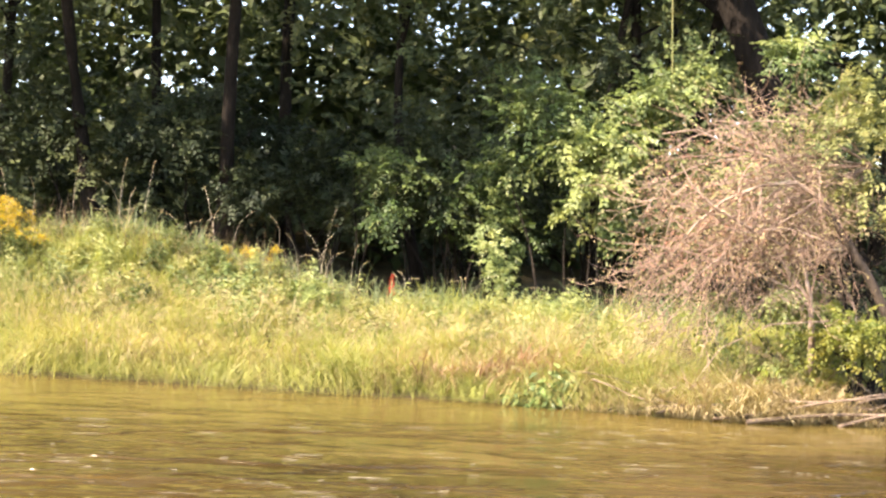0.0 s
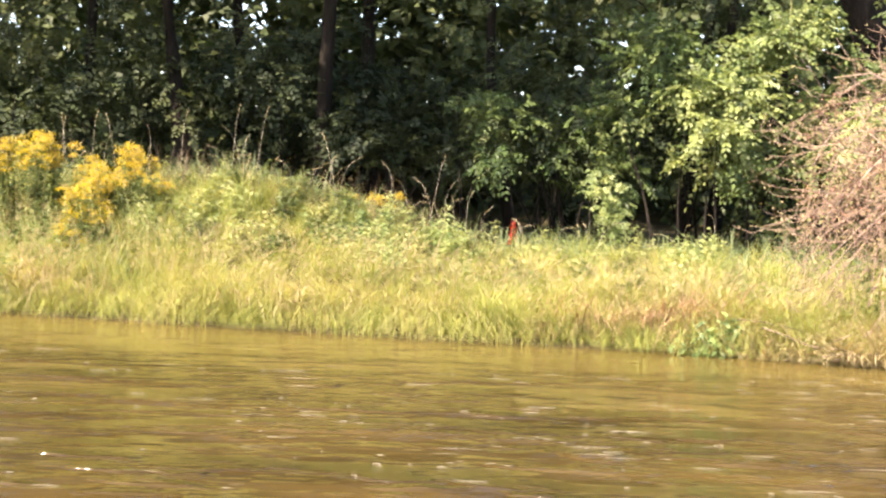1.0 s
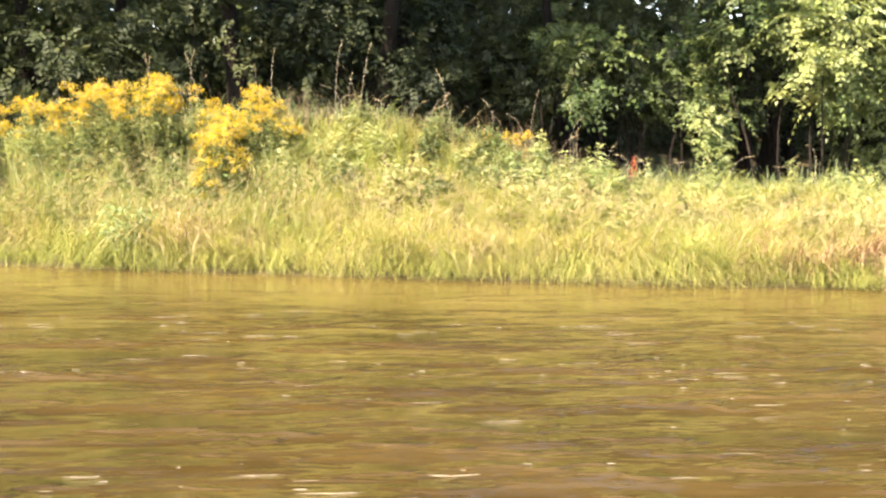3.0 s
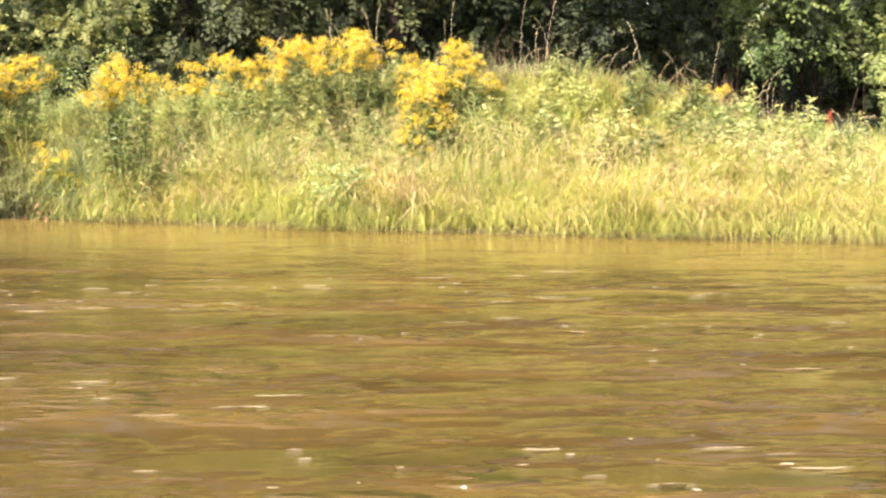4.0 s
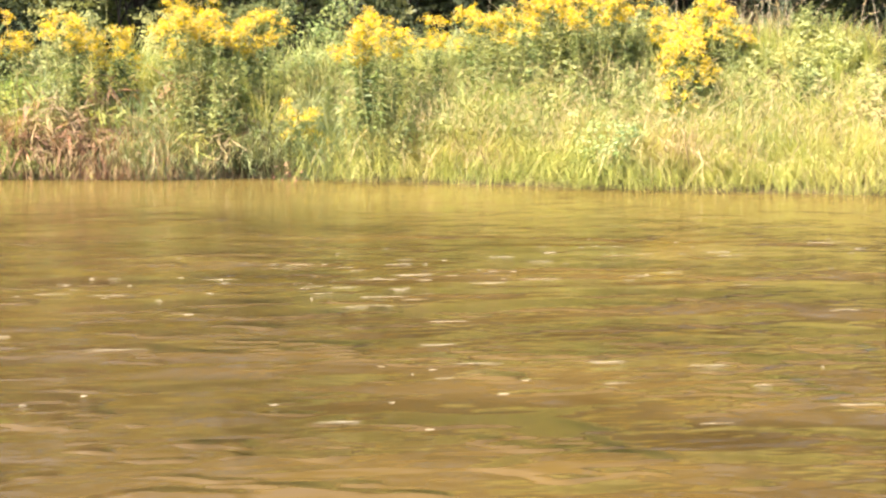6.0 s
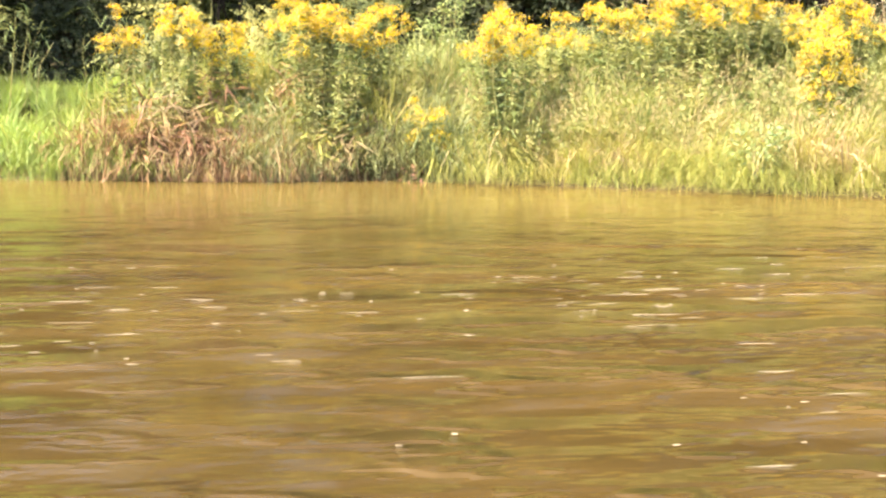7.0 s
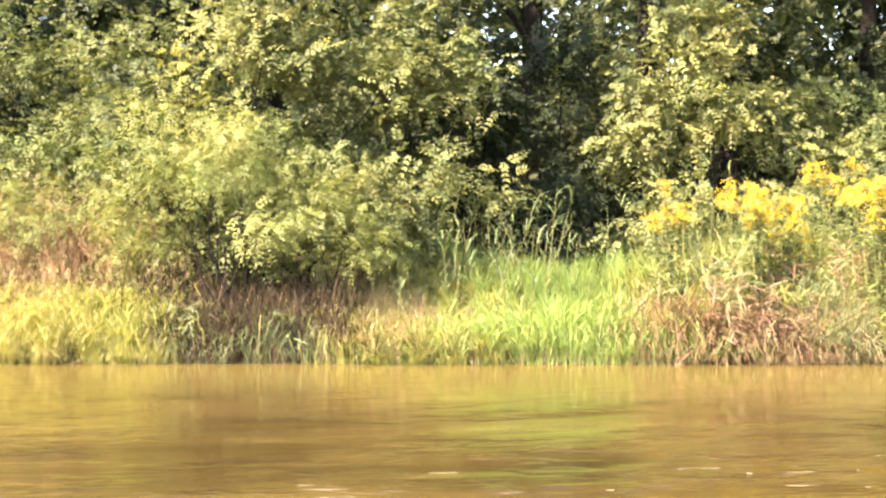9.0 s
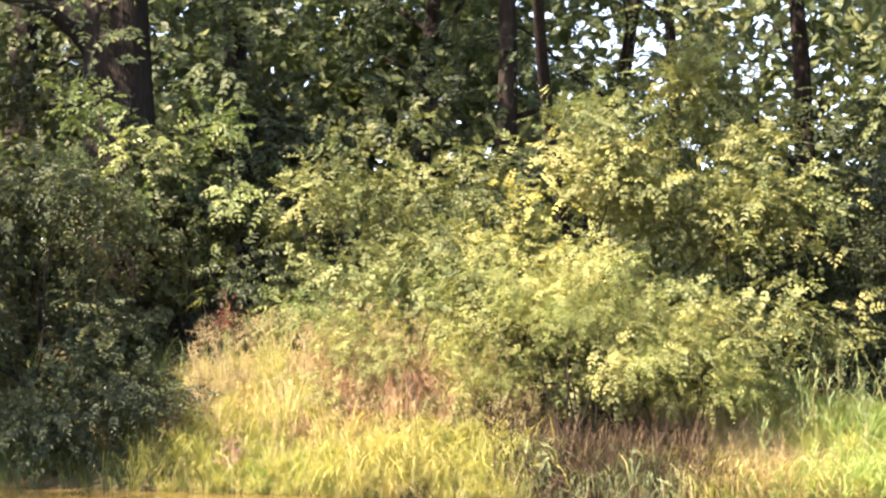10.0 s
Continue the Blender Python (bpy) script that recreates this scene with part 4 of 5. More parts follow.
herb("grey_shrub", "grey-green tangled shrub behind the goldenrod", -5.6, 13.3, 0.9, 1.25, 46, PALELEAF, 0.06, 0.35, 173, 0.3, "shrub", 30, group="")
herb("red_leaved_plant", "upright plant with red autumn leaves", -17.28, 14.0, 0.05, 0.7, 11, REDLEAF, 0.045, 0.4, 174, 0.1, "plant", 12, lift=0.75, group="")
herb("red_leaved_plant", "low plant with reddish leaves at the water", -6.05, 11.55, 0.18, 0.3, 6, DRYLEAF, 0.05, 0.35, 175, 0.75, "plant", 16, group="")
herb("purple_flower", "faded magenta wildflower in the grass", -17.1, 13.22, 0.18, 0.42, 10, PURPLE, 0.03, 0.6, 176, 0.5, "flower", 20, lift=0.12, group="")


def cardinal_flower(x, y, top, seed):
    rng = np.random.default_rng(seed)
    z0 = float(ground_z(x, y))
    ob = thing("cardinal_flower", x, y, z0, "scarlet flower spike at the edge of the woods", "flower")
    part("stalk", mesh_from("stalk", *tube(bend_path((x, y, z0), (x + 0.02, y, top), 6, rng, 0, 0.01), np.linspace(0.007, 0.003, 6), 6), STEM), ob)
    n = 130
    s = rng.random(n)
    a = rng.uniform(0, 2 * np.pi, n)
    rad = 0.055 * (1 - s) + 0.008
    pos = np.stack([x + 0.02 + rad * 0.4 * np.cos(a), y + rad * 0.4 * np.sin(a), top - 0.30 * (1 - s) + 0.01], 1)
    way = unit(np.stack([np.cos(a), np.sin(a), rng.uniform(-0.3, 0.9, n)], 1))
    ln = rng.uniform(0.03, 0.055, n) * (1.15 - 0.6 * s)
    V, F, T = leaves(pos, way, rand_dirs(rng, n), ln, ln * 0.5, rng.random(n))
    part("flower_spike", mesh_from("flower_spike", V, F, REDPETAL, T), ob)
    k = 14
    s = rng.uniform(0.1, 0.6, k)
    a = rng.uniform(0, 2 * np.pi, k)
    pos = np.stack([np.full(k, x), np.full(k, y), z0 + s * (top - z0)], 1)
    ln = rng.uniform(0.09, 0.13, k)
    V, F, T = leaves(pos, unit(np.stack([np.cos(a), np.sin(a), 0.3 + 0 * a], 1)), unit(np.array([0, 0, 1.0]) + 0.2 * rng.normal(size=(k, 3))), ln, ln * 0.3, rng.random(k))
    part("foliage", mesh_from("foliage", V, F, HERB, T), ob)


cardinal_flower(3.44, 13.0, 1.22, 5)


# ---- dry seed stalks on the crest ----
def seed_stalk(h, nod, seed):
    rng = np.random.default_rng(seed)
    ob = thing("seed_stalk", 0, 0, 0, "tall dry grass stalk with a nodding seed head", "grass stalk", "dry stalks along the crest")
    s = np.linspace(0, 1, 9)
    path = np.stack([nod * h * s ** 4 + 0.02 * np.sin(5 * s), 0.03 * h * s ** 2, h * (s - 0.28 * nod * s ** 6)], 1)
    part("stem", mesh_from("stem", *tube(path, np.linspace(0.0028, 0.0012, 9), 4), SEEDSTEM), ob)
    n = 26
    q = rng.uniform(0.86, 1.0, n)
    pos = np.stack([np.interp(q, s, path[:, i]) for i in range(3)], 1)
    tan = unit(path[-1] - path[-3])
    ln = rng.uniform(0.012, 0.026, n)
    V, F, T = leaves(pos, unit(tan + 0.45 * rng.normal(size=(n, 3))), rand_dirs(rng, n), ln, ln * 0.3, rng.random(n))
    part("seed_head", mesh_from("seed_head", V, F, STRAW, T), ob)
    return ob


rng = np.random.default_rng(11)
kinds = [seed_stalk(h, nod, 200 + i) for i, (h, nod) in enumerate([(0.85, 0.15), (1.0, 0.28), (0.75, 0.4), (1.25, 0.08), (0.6, 0.55)])]
spots = [(-0.24, 13.45, 1), (0.95, 15.1, 3), (0.6, 14.2, 1), (2.33, 14.8, 4), (0.1, 13.6, 3)]
spots += [(rng.uniform(-3.6, 3.2), 0, int(rng.integers(0, 5))) for _ in range(46)] + [(rng.uniform(3.5, 6.5), 0, 4 if rng.random() < 0.6 else 2) for _ in range(10)]
spots += [(rng.uniform(-17.6, -14.5), 13.6 + rng.uniform(0, 1.0), int(rng.choice([0, 2, 4]))) for _ in range(16)]
for i, (x, y, k) in enumerate(spots):
    y = y or 12.4 + rng.uniform(0, 2.4)
    m = pose(x, y, float(ground_z(x, y)), rng.normal(0, 9), rng.normal(0, 9), rng.uniform(0, 360))
    if i < 5:
        kinds[i].matrix_basis = m
    else:
        copy_thing(kinds[k], m)


# ---- bushes ----
def bush(name, label, x, y, rx, ry, top, n, material, size, seed, per=42, rc=(0.2, 0.36), tint=(0.45, 0.16), low=0.15, aspect=0.55, stems=7, category="bush", group="", sprays=0, spray_mat=None, shape=leaves):
    """Rounded uneven bush: stems fan out to leafy sprigs that fill a lumpy envelope."""
    rng = np.random.default_rng(seed)
    z0 = float(ground_z(x, y))
    ob = thing(name, x, y, z0, label, category, group)
    k = max(5, n // 11)
    u = rand_dirs(rng, k)
    u[:, 2] = np.abs(u[:, 2]) - 0.12 * (rng.random(k) < 0.3)
    r = rng.uniform(0.5, 1.02, k)
    zb = z0 + low * (top - z0)
    bough = np.stack([x + rx * u[:, 0] * r, y + ry * u[:, 1] * r, zb + (top - zb) * u[:, 2] * r], 1)
    spread = rng.uniform(0.13, 0.30, k) * (0.5 + 0.35 * min(rx, 2.0))
    at = rng.integers(0, k, n)
    c = bough[at] + rng.normal(size=(n, 3)) * spread[at][:, None] * (1, 0.8, 0.7)
    c[:, 2] = np.maximum(c[:, 2], ground_z(c[:, 0], c[:, 1]) + 0.12)
    bough_tint = rng.normal(0, 0.17, k)[at]
    for _ in range(stems):
        tip = bough[int(rng.integers(k))]
        q = bend_path((x + rng.normal(0, 0.15 * rx), y + rng.normal(0, 0.15 * ry), z0 - 0.05), tip, 7, rng, 0.08, 0.05)
        part("stem", mesh_from("stem", *tube(q, np.linspace(0.026, 0.005, 7) * (0.4 + 0.11 * (top - z0)), 6), BARK), ob)
    tt = np.clip(rng.normal(tint[0], 0.6 * tint[1], n) + bough_tint, 0.02, 0.98)
    face = unit((c - (x, y, zb - 0.3 * (top - zb))) / (rx, ry, top - zb) + 0.25 * rng.normal(size=(n, 3)))
    V, F, T = spray_leaves(rng, c, face, rng.uniform(*rc, n) * 0.85, per, size, 0.65, aspect, tt, shape)
    part("foliage", mesh_from("foliage", V, F, material, T), ob)
    if sprays:
        v = rand_dirs(rng, sprays)
        v[:, 2] = np.abs(v[:, 2])
        v[:, 1] = -np.abs(v[:, 1])
        c = np.stack([x + rx * v[:, 0] * 0.95, y + ry * v[:, 1] * 0.95, zb + (top - zb) * v[:, 2] * 0.97], 1)
        V, F, T = spray_leaves(rng, c, v, rng.uniform(0.14, 0.26, sprays), 54, size * 0.85, 0.8, aspect, np.clip(rng.normal(0.35, 0.18, sprays), 0, 1), shape)
        part("yellow_foliage", mesh_from("yellow_foliage", V, F, spray_mat, T), ob, "yellowing leaves")
    return ob


BUSH_LIT = "large sunlit green bush with yellowing leaves"
bush("bush", BUSH_LIT, -13.1, 14.0, 1.9, 1.05, 4.65, 360, BUSHLEAF, 0.072, 300, rc=(0.18, 0.34), per=90, shape=small_leaves, tint=(0.5, 0.22), sprays=4, spray_mat=YELLEAF)
bush("bush", BUSH_LIT, -11.75, 14.2, 1.05, 0.9, 5.3, 220, BUSHLEAF, 0.072, 301, rc=(0.18, 0.34), per=90, shape=small_leaves, tint=(0.5, 0.22), sprays=2, spray_mat=YELLEAF)
# leaf tint raised here for the sun on this bush
bush("bush", "sunlit bush with yellow-green leaves above goldenrod", -8.15, 14.9, 1.65, 0.95, 4.45, 320, BUSHLEAF, 0.072, 302, rc=(0.18, 0.34), per=81, shape=small_leaves, tint=(0.66, 0.22), sprays=2, spray_mat=YELLEAF)
bush("bush", "sunlit bush with yellow-green leaves above goldenrod", -6.0, 15.3, 1.4, 0.9, 3.5, 150, BUSHLEAF, 0.072, 303, rc=(0.18, 0.34), per=72, shape=small_leaves, tint=(0.45, 0.15))
bush("bush", "green bush on the slope behind the grass", -14.9, 14.8, 1.35, 0.8, 4.1, 200, BUSHLEAF, 0.072, 304, rc=(0.18, 0.34), per=81, shape=small_leaves, tint=(0.42, 0.15), sprays=3, spray_mat=YELLEAF)
bush("low_bush", "low fine-leaved willow bush above the waterline", -13.6, 13.05, 1.05, 0.6, 2.42, 180, WILLOW, 0.05, 305, per=117, rc=(0.16, 0.26), tint=(0.55, 0.14), low=0.5, aspect=0.3, shape=small_leaves)
bush("low_bush", "low fine-leaved willow bush above the waterline", -12.5, 13.1, 0.8, 0.5, 1.8, 90, WILLOW, 0.05, 319, per=108, rc=(0.15, 0.24), tint=(0.5, 0.14), low=0.48, aspect=0.3, shape=small_leaves)
bush("low_bush", "low fine-leaved willow bush on the slope", -14.3, 13.6, 0.6, 0.5, 1.9, 70, WILLOW, 0.054, 306, per=98, rc=(0.16, 0.26), tint=(0.55, 0.14), low=0.12, aspect=0.32, shape=small_leaves)
bush("low_bush", "light green fine-leaved shrub on the slope", -15.3, 14.0, 0.8, 0.5, 2.3, 70, WILLOW, 0.054, 315, per=109, rc=(0.16, 0.28), tint=(0.5, 0.16), low=0.15, aspect=0.32, shape=small_leaves)
bush("low_bush", "light green fine-leaved shrub on the slope", -16.2, 14.6, 0.7, 0.5, 2.05, 50, HERB, 0.07, 316, per=50, rc=(0.16, 0.28), tint=(0.35, 0.18), low=0.1, aspect=0.32)
bush("low_bush", "light green fine-leaved shrub on the slope", -14.05, 13.95, 0.9, 0.5, 3.0, 90, WILLOW, 0.056, 318, per=96, rc=(0.16, 0.28), tint=(0.68, 0.16), low=0.25, aspect=0.32, shape=small_leaves)
# leaf colour from here on is chosen darker for shade under the trees
bush("bush", "green bush in broken sunlight under tall trees", -16.4, 15.4, 1.5, 0.8, 4.2, 190, BUSHLEAF, 0.072, 307, per=72, shape=small_leaves, tint=(0.32, 0.15), sprays=2, spray_mat=YELLEAF)
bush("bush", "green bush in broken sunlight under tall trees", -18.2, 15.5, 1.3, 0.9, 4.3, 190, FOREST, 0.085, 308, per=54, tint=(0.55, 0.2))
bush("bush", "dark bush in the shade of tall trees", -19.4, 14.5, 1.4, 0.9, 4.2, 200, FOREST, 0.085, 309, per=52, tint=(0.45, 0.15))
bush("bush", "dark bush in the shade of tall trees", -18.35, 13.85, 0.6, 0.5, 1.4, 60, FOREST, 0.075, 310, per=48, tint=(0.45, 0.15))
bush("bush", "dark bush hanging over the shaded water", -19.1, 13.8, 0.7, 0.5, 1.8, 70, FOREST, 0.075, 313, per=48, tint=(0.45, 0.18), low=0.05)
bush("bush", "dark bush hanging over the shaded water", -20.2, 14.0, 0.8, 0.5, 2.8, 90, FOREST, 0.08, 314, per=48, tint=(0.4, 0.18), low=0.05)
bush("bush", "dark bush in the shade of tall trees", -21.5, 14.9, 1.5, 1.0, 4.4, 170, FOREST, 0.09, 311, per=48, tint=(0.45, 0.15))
# lowest leaf tints: the recess's shade is painted into the foliage
bush("bush", "leafy bush behind the reeds, leaf colour darkened for shade", -10.0, 15.3, 1.05, 0.6, 4.1, 140, FOREST, 0.085, 312, per=54, tint=(0.05, 0.06), shape=small_leaves)
bush("bush", "leafy bush behind the reeds, leaf colour darkened for shade", -11.0, 14.75, 0.75, 0.55, 4.4, 100, FOREST, 0.085, 320, rc=(0.18, 0.32), per=54, shape=small_leaves, tint=(0.08, 0.08))
# understorey along the woods; one stretch has its tint lowered for shade
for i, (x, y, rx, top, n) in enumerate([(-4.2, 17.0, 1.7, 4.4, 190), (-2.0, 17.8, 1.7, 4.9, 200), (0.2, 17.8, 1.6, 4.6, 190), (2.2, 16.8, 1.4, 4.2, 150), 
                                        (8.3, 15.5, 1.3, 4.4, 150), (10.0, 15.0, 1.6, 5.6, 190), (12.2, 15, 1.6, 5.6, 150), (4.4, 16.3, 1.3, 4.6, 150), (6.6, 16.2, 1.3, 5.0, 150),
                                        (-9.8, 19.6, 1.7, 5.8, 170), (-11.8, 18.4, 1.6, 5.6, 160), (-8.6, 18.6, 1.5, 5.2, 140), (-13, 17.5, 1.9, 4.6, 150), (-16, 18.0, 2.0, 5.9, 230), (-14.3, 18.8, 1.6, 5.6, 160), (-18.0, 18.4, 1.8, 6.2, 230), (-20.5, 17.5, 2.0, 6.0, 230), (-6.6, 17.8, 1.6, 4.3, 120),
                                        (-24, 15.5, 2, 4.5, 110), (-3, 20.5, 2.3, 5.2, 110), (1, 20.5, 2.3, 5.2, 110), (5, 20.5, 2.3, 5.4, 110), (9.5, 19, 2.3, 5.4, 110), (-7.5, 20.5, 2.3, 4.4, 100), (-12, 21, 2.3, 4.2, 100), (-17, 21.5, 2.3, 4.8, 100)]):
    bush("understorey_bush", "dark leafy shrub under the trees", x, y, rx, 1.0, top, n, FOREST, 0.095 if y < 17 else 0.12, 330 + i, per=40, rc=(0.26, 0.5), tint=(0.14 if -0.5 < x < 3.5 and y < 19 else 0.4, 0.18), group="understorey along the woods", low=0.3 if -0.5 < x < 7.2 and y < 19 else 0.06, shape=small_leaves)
# last value: leaf tint, raised for sun and lowered for shade
for i, (x, y, rx, ry, top, n, low, tint) in enumerate([(5.75, 14.2, 0.95, 0.6, 4.4, 90, 0.42, 0.45), (6.4, 13.9, 0.55, 0.4, 3.8, 52, 0.5, 0.9), (4.7, 14.9, 0.8, 0.6, 3.4, 44, 0.38, 0.15), (7.1, 14.4, 0.85, 0.6, 5.4, 100, 0.36, 0.6), (3.7, 15.4, 0.8, 0.5, 3.6, 36, 0.4, 0.1), (7.9, 14.3, 0.9, 0.6, 5.0, 110, 0.2, 0.82), (8.9, 13.8, 0.8, 0.5, 4.5, 80, 0.15, 0.75), (2.9, 16.0, 0.7, 0.5, 3.4, 24, 0.5, 0.1), (9.3, 14.5, 1.0, 0.6, 5.4, 90, 0.4, 0.6)]):
    bush("box_elder", "young box elder with yellow-green leaves in loose sprays", x, y, rx, ry, top, n, MAPLE, 0.11, 370 + i, per=34, rc=(0.2, 0.4), tint=(tint, 0.25), low=low, aspect=0.6, category="young tree", group="saplings at the wood edge", stems=2)
for i, (x, y, rx, top, n, low) in enumerate([(-19.2, 15.1, 0.9, 5.2, 84, 0.35), (-17.7, 15.6, 0.8, 4.9, 60, 0.4)]):
    bush("box_elder", "young box elder catching sun above the shade", x, y, rx, 0.5, top, n, MAPLE, 0.085, 385 + i, per=40, rc=(0.18, 0.34), tint=(0.45, 0.2), low=low, aspect=0.6, category="young tree", group="saplings at the wood edge", stems=3)


def hanging_vine(x, y, z0, z1):
    rng = np.random.default_rng(9)
    ob = thing("hanging_vine", x, y, z0, "thin sunlit vine hanging from a branch", "vine")
    p = bend_path((x, y, z1), (x + 0.05, y, z0), 9, rng, 0, 0.01)
    part("stem", mesh_from("stem", *tube(p, np.linspace(0.014, 0.008, 9), 5), STEM), ob)
    c = p[rng.integers(0, 9, 14)] + rng.normal(0, 0.04, (14, 3))
    V, F, T = clump_leaves(rng, c, np.full(14, 0.08), 5, 0.07, 0.9, 0.6, rng.normal(0.7, 0.1, 14))
    part("foliage", mesh_from("foliage", V, F, MAPLE, T), ob)


hanging_vine(7.35, 14.0, 3.9, 7.5)
bush("vine_column", "hanging vine leaves on a thin sapling", 4.85, 14.6, 0.35, 0.3, 2.3, 34, PALELEAF, 0.07, 380, per=34, rc=(0.12, 0.2), tint=(0.4, 0.18), low=0.05, category="vine")


# ---- trees ----
def tree(x, y, h, r, lean, seed, crown_from, crown_r, n, label, per=44, size=0.12, material=CANOPY, limbs=7, tint=(0.5, 0.17)):
    rng = np.random.default_rng(seed)
    z0 = float(ground_z(x, y)) - 0.1
    ob = thing("tree", x, y, z0, label, "tree", "tall trees of the river wood")
    top = np.array([x + lean[0] * h, y + lean[1] * h, z0 + h])
    s = np.linspace(0, 1, 12)
    path = bend_path((x, y, z0), top, 12, rng, 0, 0.022)
    rad = r * (1 - 0.8 * s) * (1 + 0.5 * np.exp(-s * 22))
    part("trunk", mesh_from("trunk", *tube(path, rad, 12), BARK, smooth=True), ob)
    ends = []
    for i in range(limbs):
        q = rng.uniform(max(0.2, crown_from / h - 0.08), 0.85)
        p = np.array([np.interp(q, s, path[:, k]) for k in range(3)])
        a = rng.uniform(0, 2 * np.pi)
        e = p + np.array([np.cos(a), np.sin(a), rng.uniform(0.25, 0.9)]) * crown_r * rng.uniform(0.6, 1.0)
        lp = bend_path(p, e, 7, rng, 0.08, 0.06)
        part("limb", mesh_from("limb", *tube(lp, np.linspace(r * 0.34 * (1 - 0.5 * q), 0.012, 7), 7), BARK, smooth=True), ob)
        ends += [lp[k] for k in (3, 4, 5, 6)]
    ends = np.array(ends)
    k = n // 2
    c1 = ends[rng.integers(0, len(ends), k)] + rng.normal(0, 0.38 * crown_r / 2, (k, 3))
    u = rand_dirs(rng, n - k) * (rng.random(n - k) ** 0.4)[:, None]
    zc, zr = z0 + (crown_from + h * 1.05) / 2, (h * 1.05 - crown_from) / 2
    qx = np.clip((zc - z0) / h, 0, 1)
    c2 = np.stack([x + lean[0] * h * qx + crown_r * u[:, 0], y + lean[1] * h * qx + crown_r * u[:, 1], zc + zr * u[:, 2]], 1)
    c = np.concatenate([c1, c2])
    tt = np.clip(rng.normal(tint[0], tint[1], n), 0.02, 0.98)
    rr = rng.uniform(0.28, 0.5, n)
    face = unit(c - (x + lean[0] * h * qx, y + lean[1] * h * qx, zc - zr) + 0.3 * rng.normal(size=(n, 3)))
    up = c[:, 2] > z0 + 8.2
    V, F, T = join([spray_leaves(rng, c[k], face[k], rr[k], p, q, 0.6, 0.6, tt[k]) for k, p, q in ((~up, per, size), (up, max(9, per // 5), size * 2.2)) if k.any()])
    part("crown", mesh_from("crown", V, F, material, T), ob)


TREE_A = "tall broadleaf tree with dark trunk and green crown"
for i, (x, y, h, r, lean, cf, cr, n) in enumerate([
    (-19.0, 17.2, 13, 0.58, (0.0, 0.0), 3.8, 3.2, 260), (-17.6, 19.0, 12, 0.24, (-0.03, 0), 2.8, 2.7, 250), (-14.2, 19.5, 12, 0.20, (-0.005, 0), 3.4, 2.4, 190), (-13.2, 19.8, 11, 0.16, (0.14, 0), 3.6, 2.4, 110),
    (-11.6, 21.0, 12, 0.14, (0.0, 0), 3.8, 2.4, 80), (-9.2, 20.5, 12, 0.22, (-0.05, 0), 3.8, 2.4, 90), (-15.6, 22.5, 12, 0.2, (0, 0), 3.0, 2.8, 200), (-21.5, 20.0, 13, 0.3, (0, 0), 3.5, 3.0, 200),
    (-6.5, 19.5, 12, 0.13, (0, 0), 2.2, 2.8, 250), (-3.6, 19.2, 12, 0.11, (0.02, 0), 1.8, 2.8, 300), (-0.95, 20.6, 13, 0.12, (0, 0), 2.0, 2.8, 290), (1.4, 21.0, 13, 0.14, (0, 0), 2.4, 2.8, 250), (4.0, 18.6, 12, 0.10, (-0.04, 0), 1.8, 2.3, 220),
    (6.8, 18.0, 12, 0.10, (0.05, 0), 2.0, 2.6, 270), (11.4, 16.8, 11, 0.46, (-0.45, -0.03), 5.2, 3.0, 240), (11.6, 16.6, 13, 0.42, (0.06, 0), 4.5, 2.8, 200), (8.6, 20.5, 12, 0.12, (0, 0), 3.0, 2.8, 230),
    # x -24.4 and -22.5: added beyond view to shade the bank and big trunk
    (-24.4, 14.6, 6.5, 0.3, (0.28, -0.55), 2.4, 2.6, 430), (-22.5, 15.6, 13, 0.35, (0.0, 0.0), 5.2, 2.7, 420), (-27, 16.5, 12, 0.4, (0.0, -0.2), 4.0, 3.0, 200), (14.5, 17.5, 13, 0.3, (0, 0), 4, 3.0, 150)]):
    # crown tint: lowered for shade between these x, raised for sun elsewhere
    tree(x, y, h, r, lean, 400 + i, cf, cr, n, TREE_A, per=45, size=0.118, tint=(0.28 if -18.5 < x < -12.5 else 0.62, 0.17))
# leaning trees added for their shade on the woods, crowns unseen
for i, (x, y, h, r, lean, cf, cr, n) in enumerate([(-5.0, 18.8, 12, 0.13, (0.0, -0.32), 6.4, 2.5, 150), (-13.0, 20.0, 8.5, 0.12, (-0.10, -0.98), 6.6, 1.1, 60), (-1.6, 17.8, 12, 0.13, (0.02, -0.42), 6.3, 2.8, 220), (0.6, 17.6, 12, 0.13, (0.0, -0.42), 6.4, 2.4, 170), (-8.2, 18.6, 12, 0.13, (0.0, -0.18), 6.6, 2.5, 130), (7.4, 18.6, 12, 0.13, (0.0, -0.16), 6.6, 2.5, 150), (8.6, 19.0, 13, 0.15, (-0.05, -0.36), 7.6, 2.4, 130)]):
    tree(x, y, h, r, lean, 440 + i, cf, cr, n, "slender leaning tree added to cast shade, crown out of view", per=44, size=0.28)


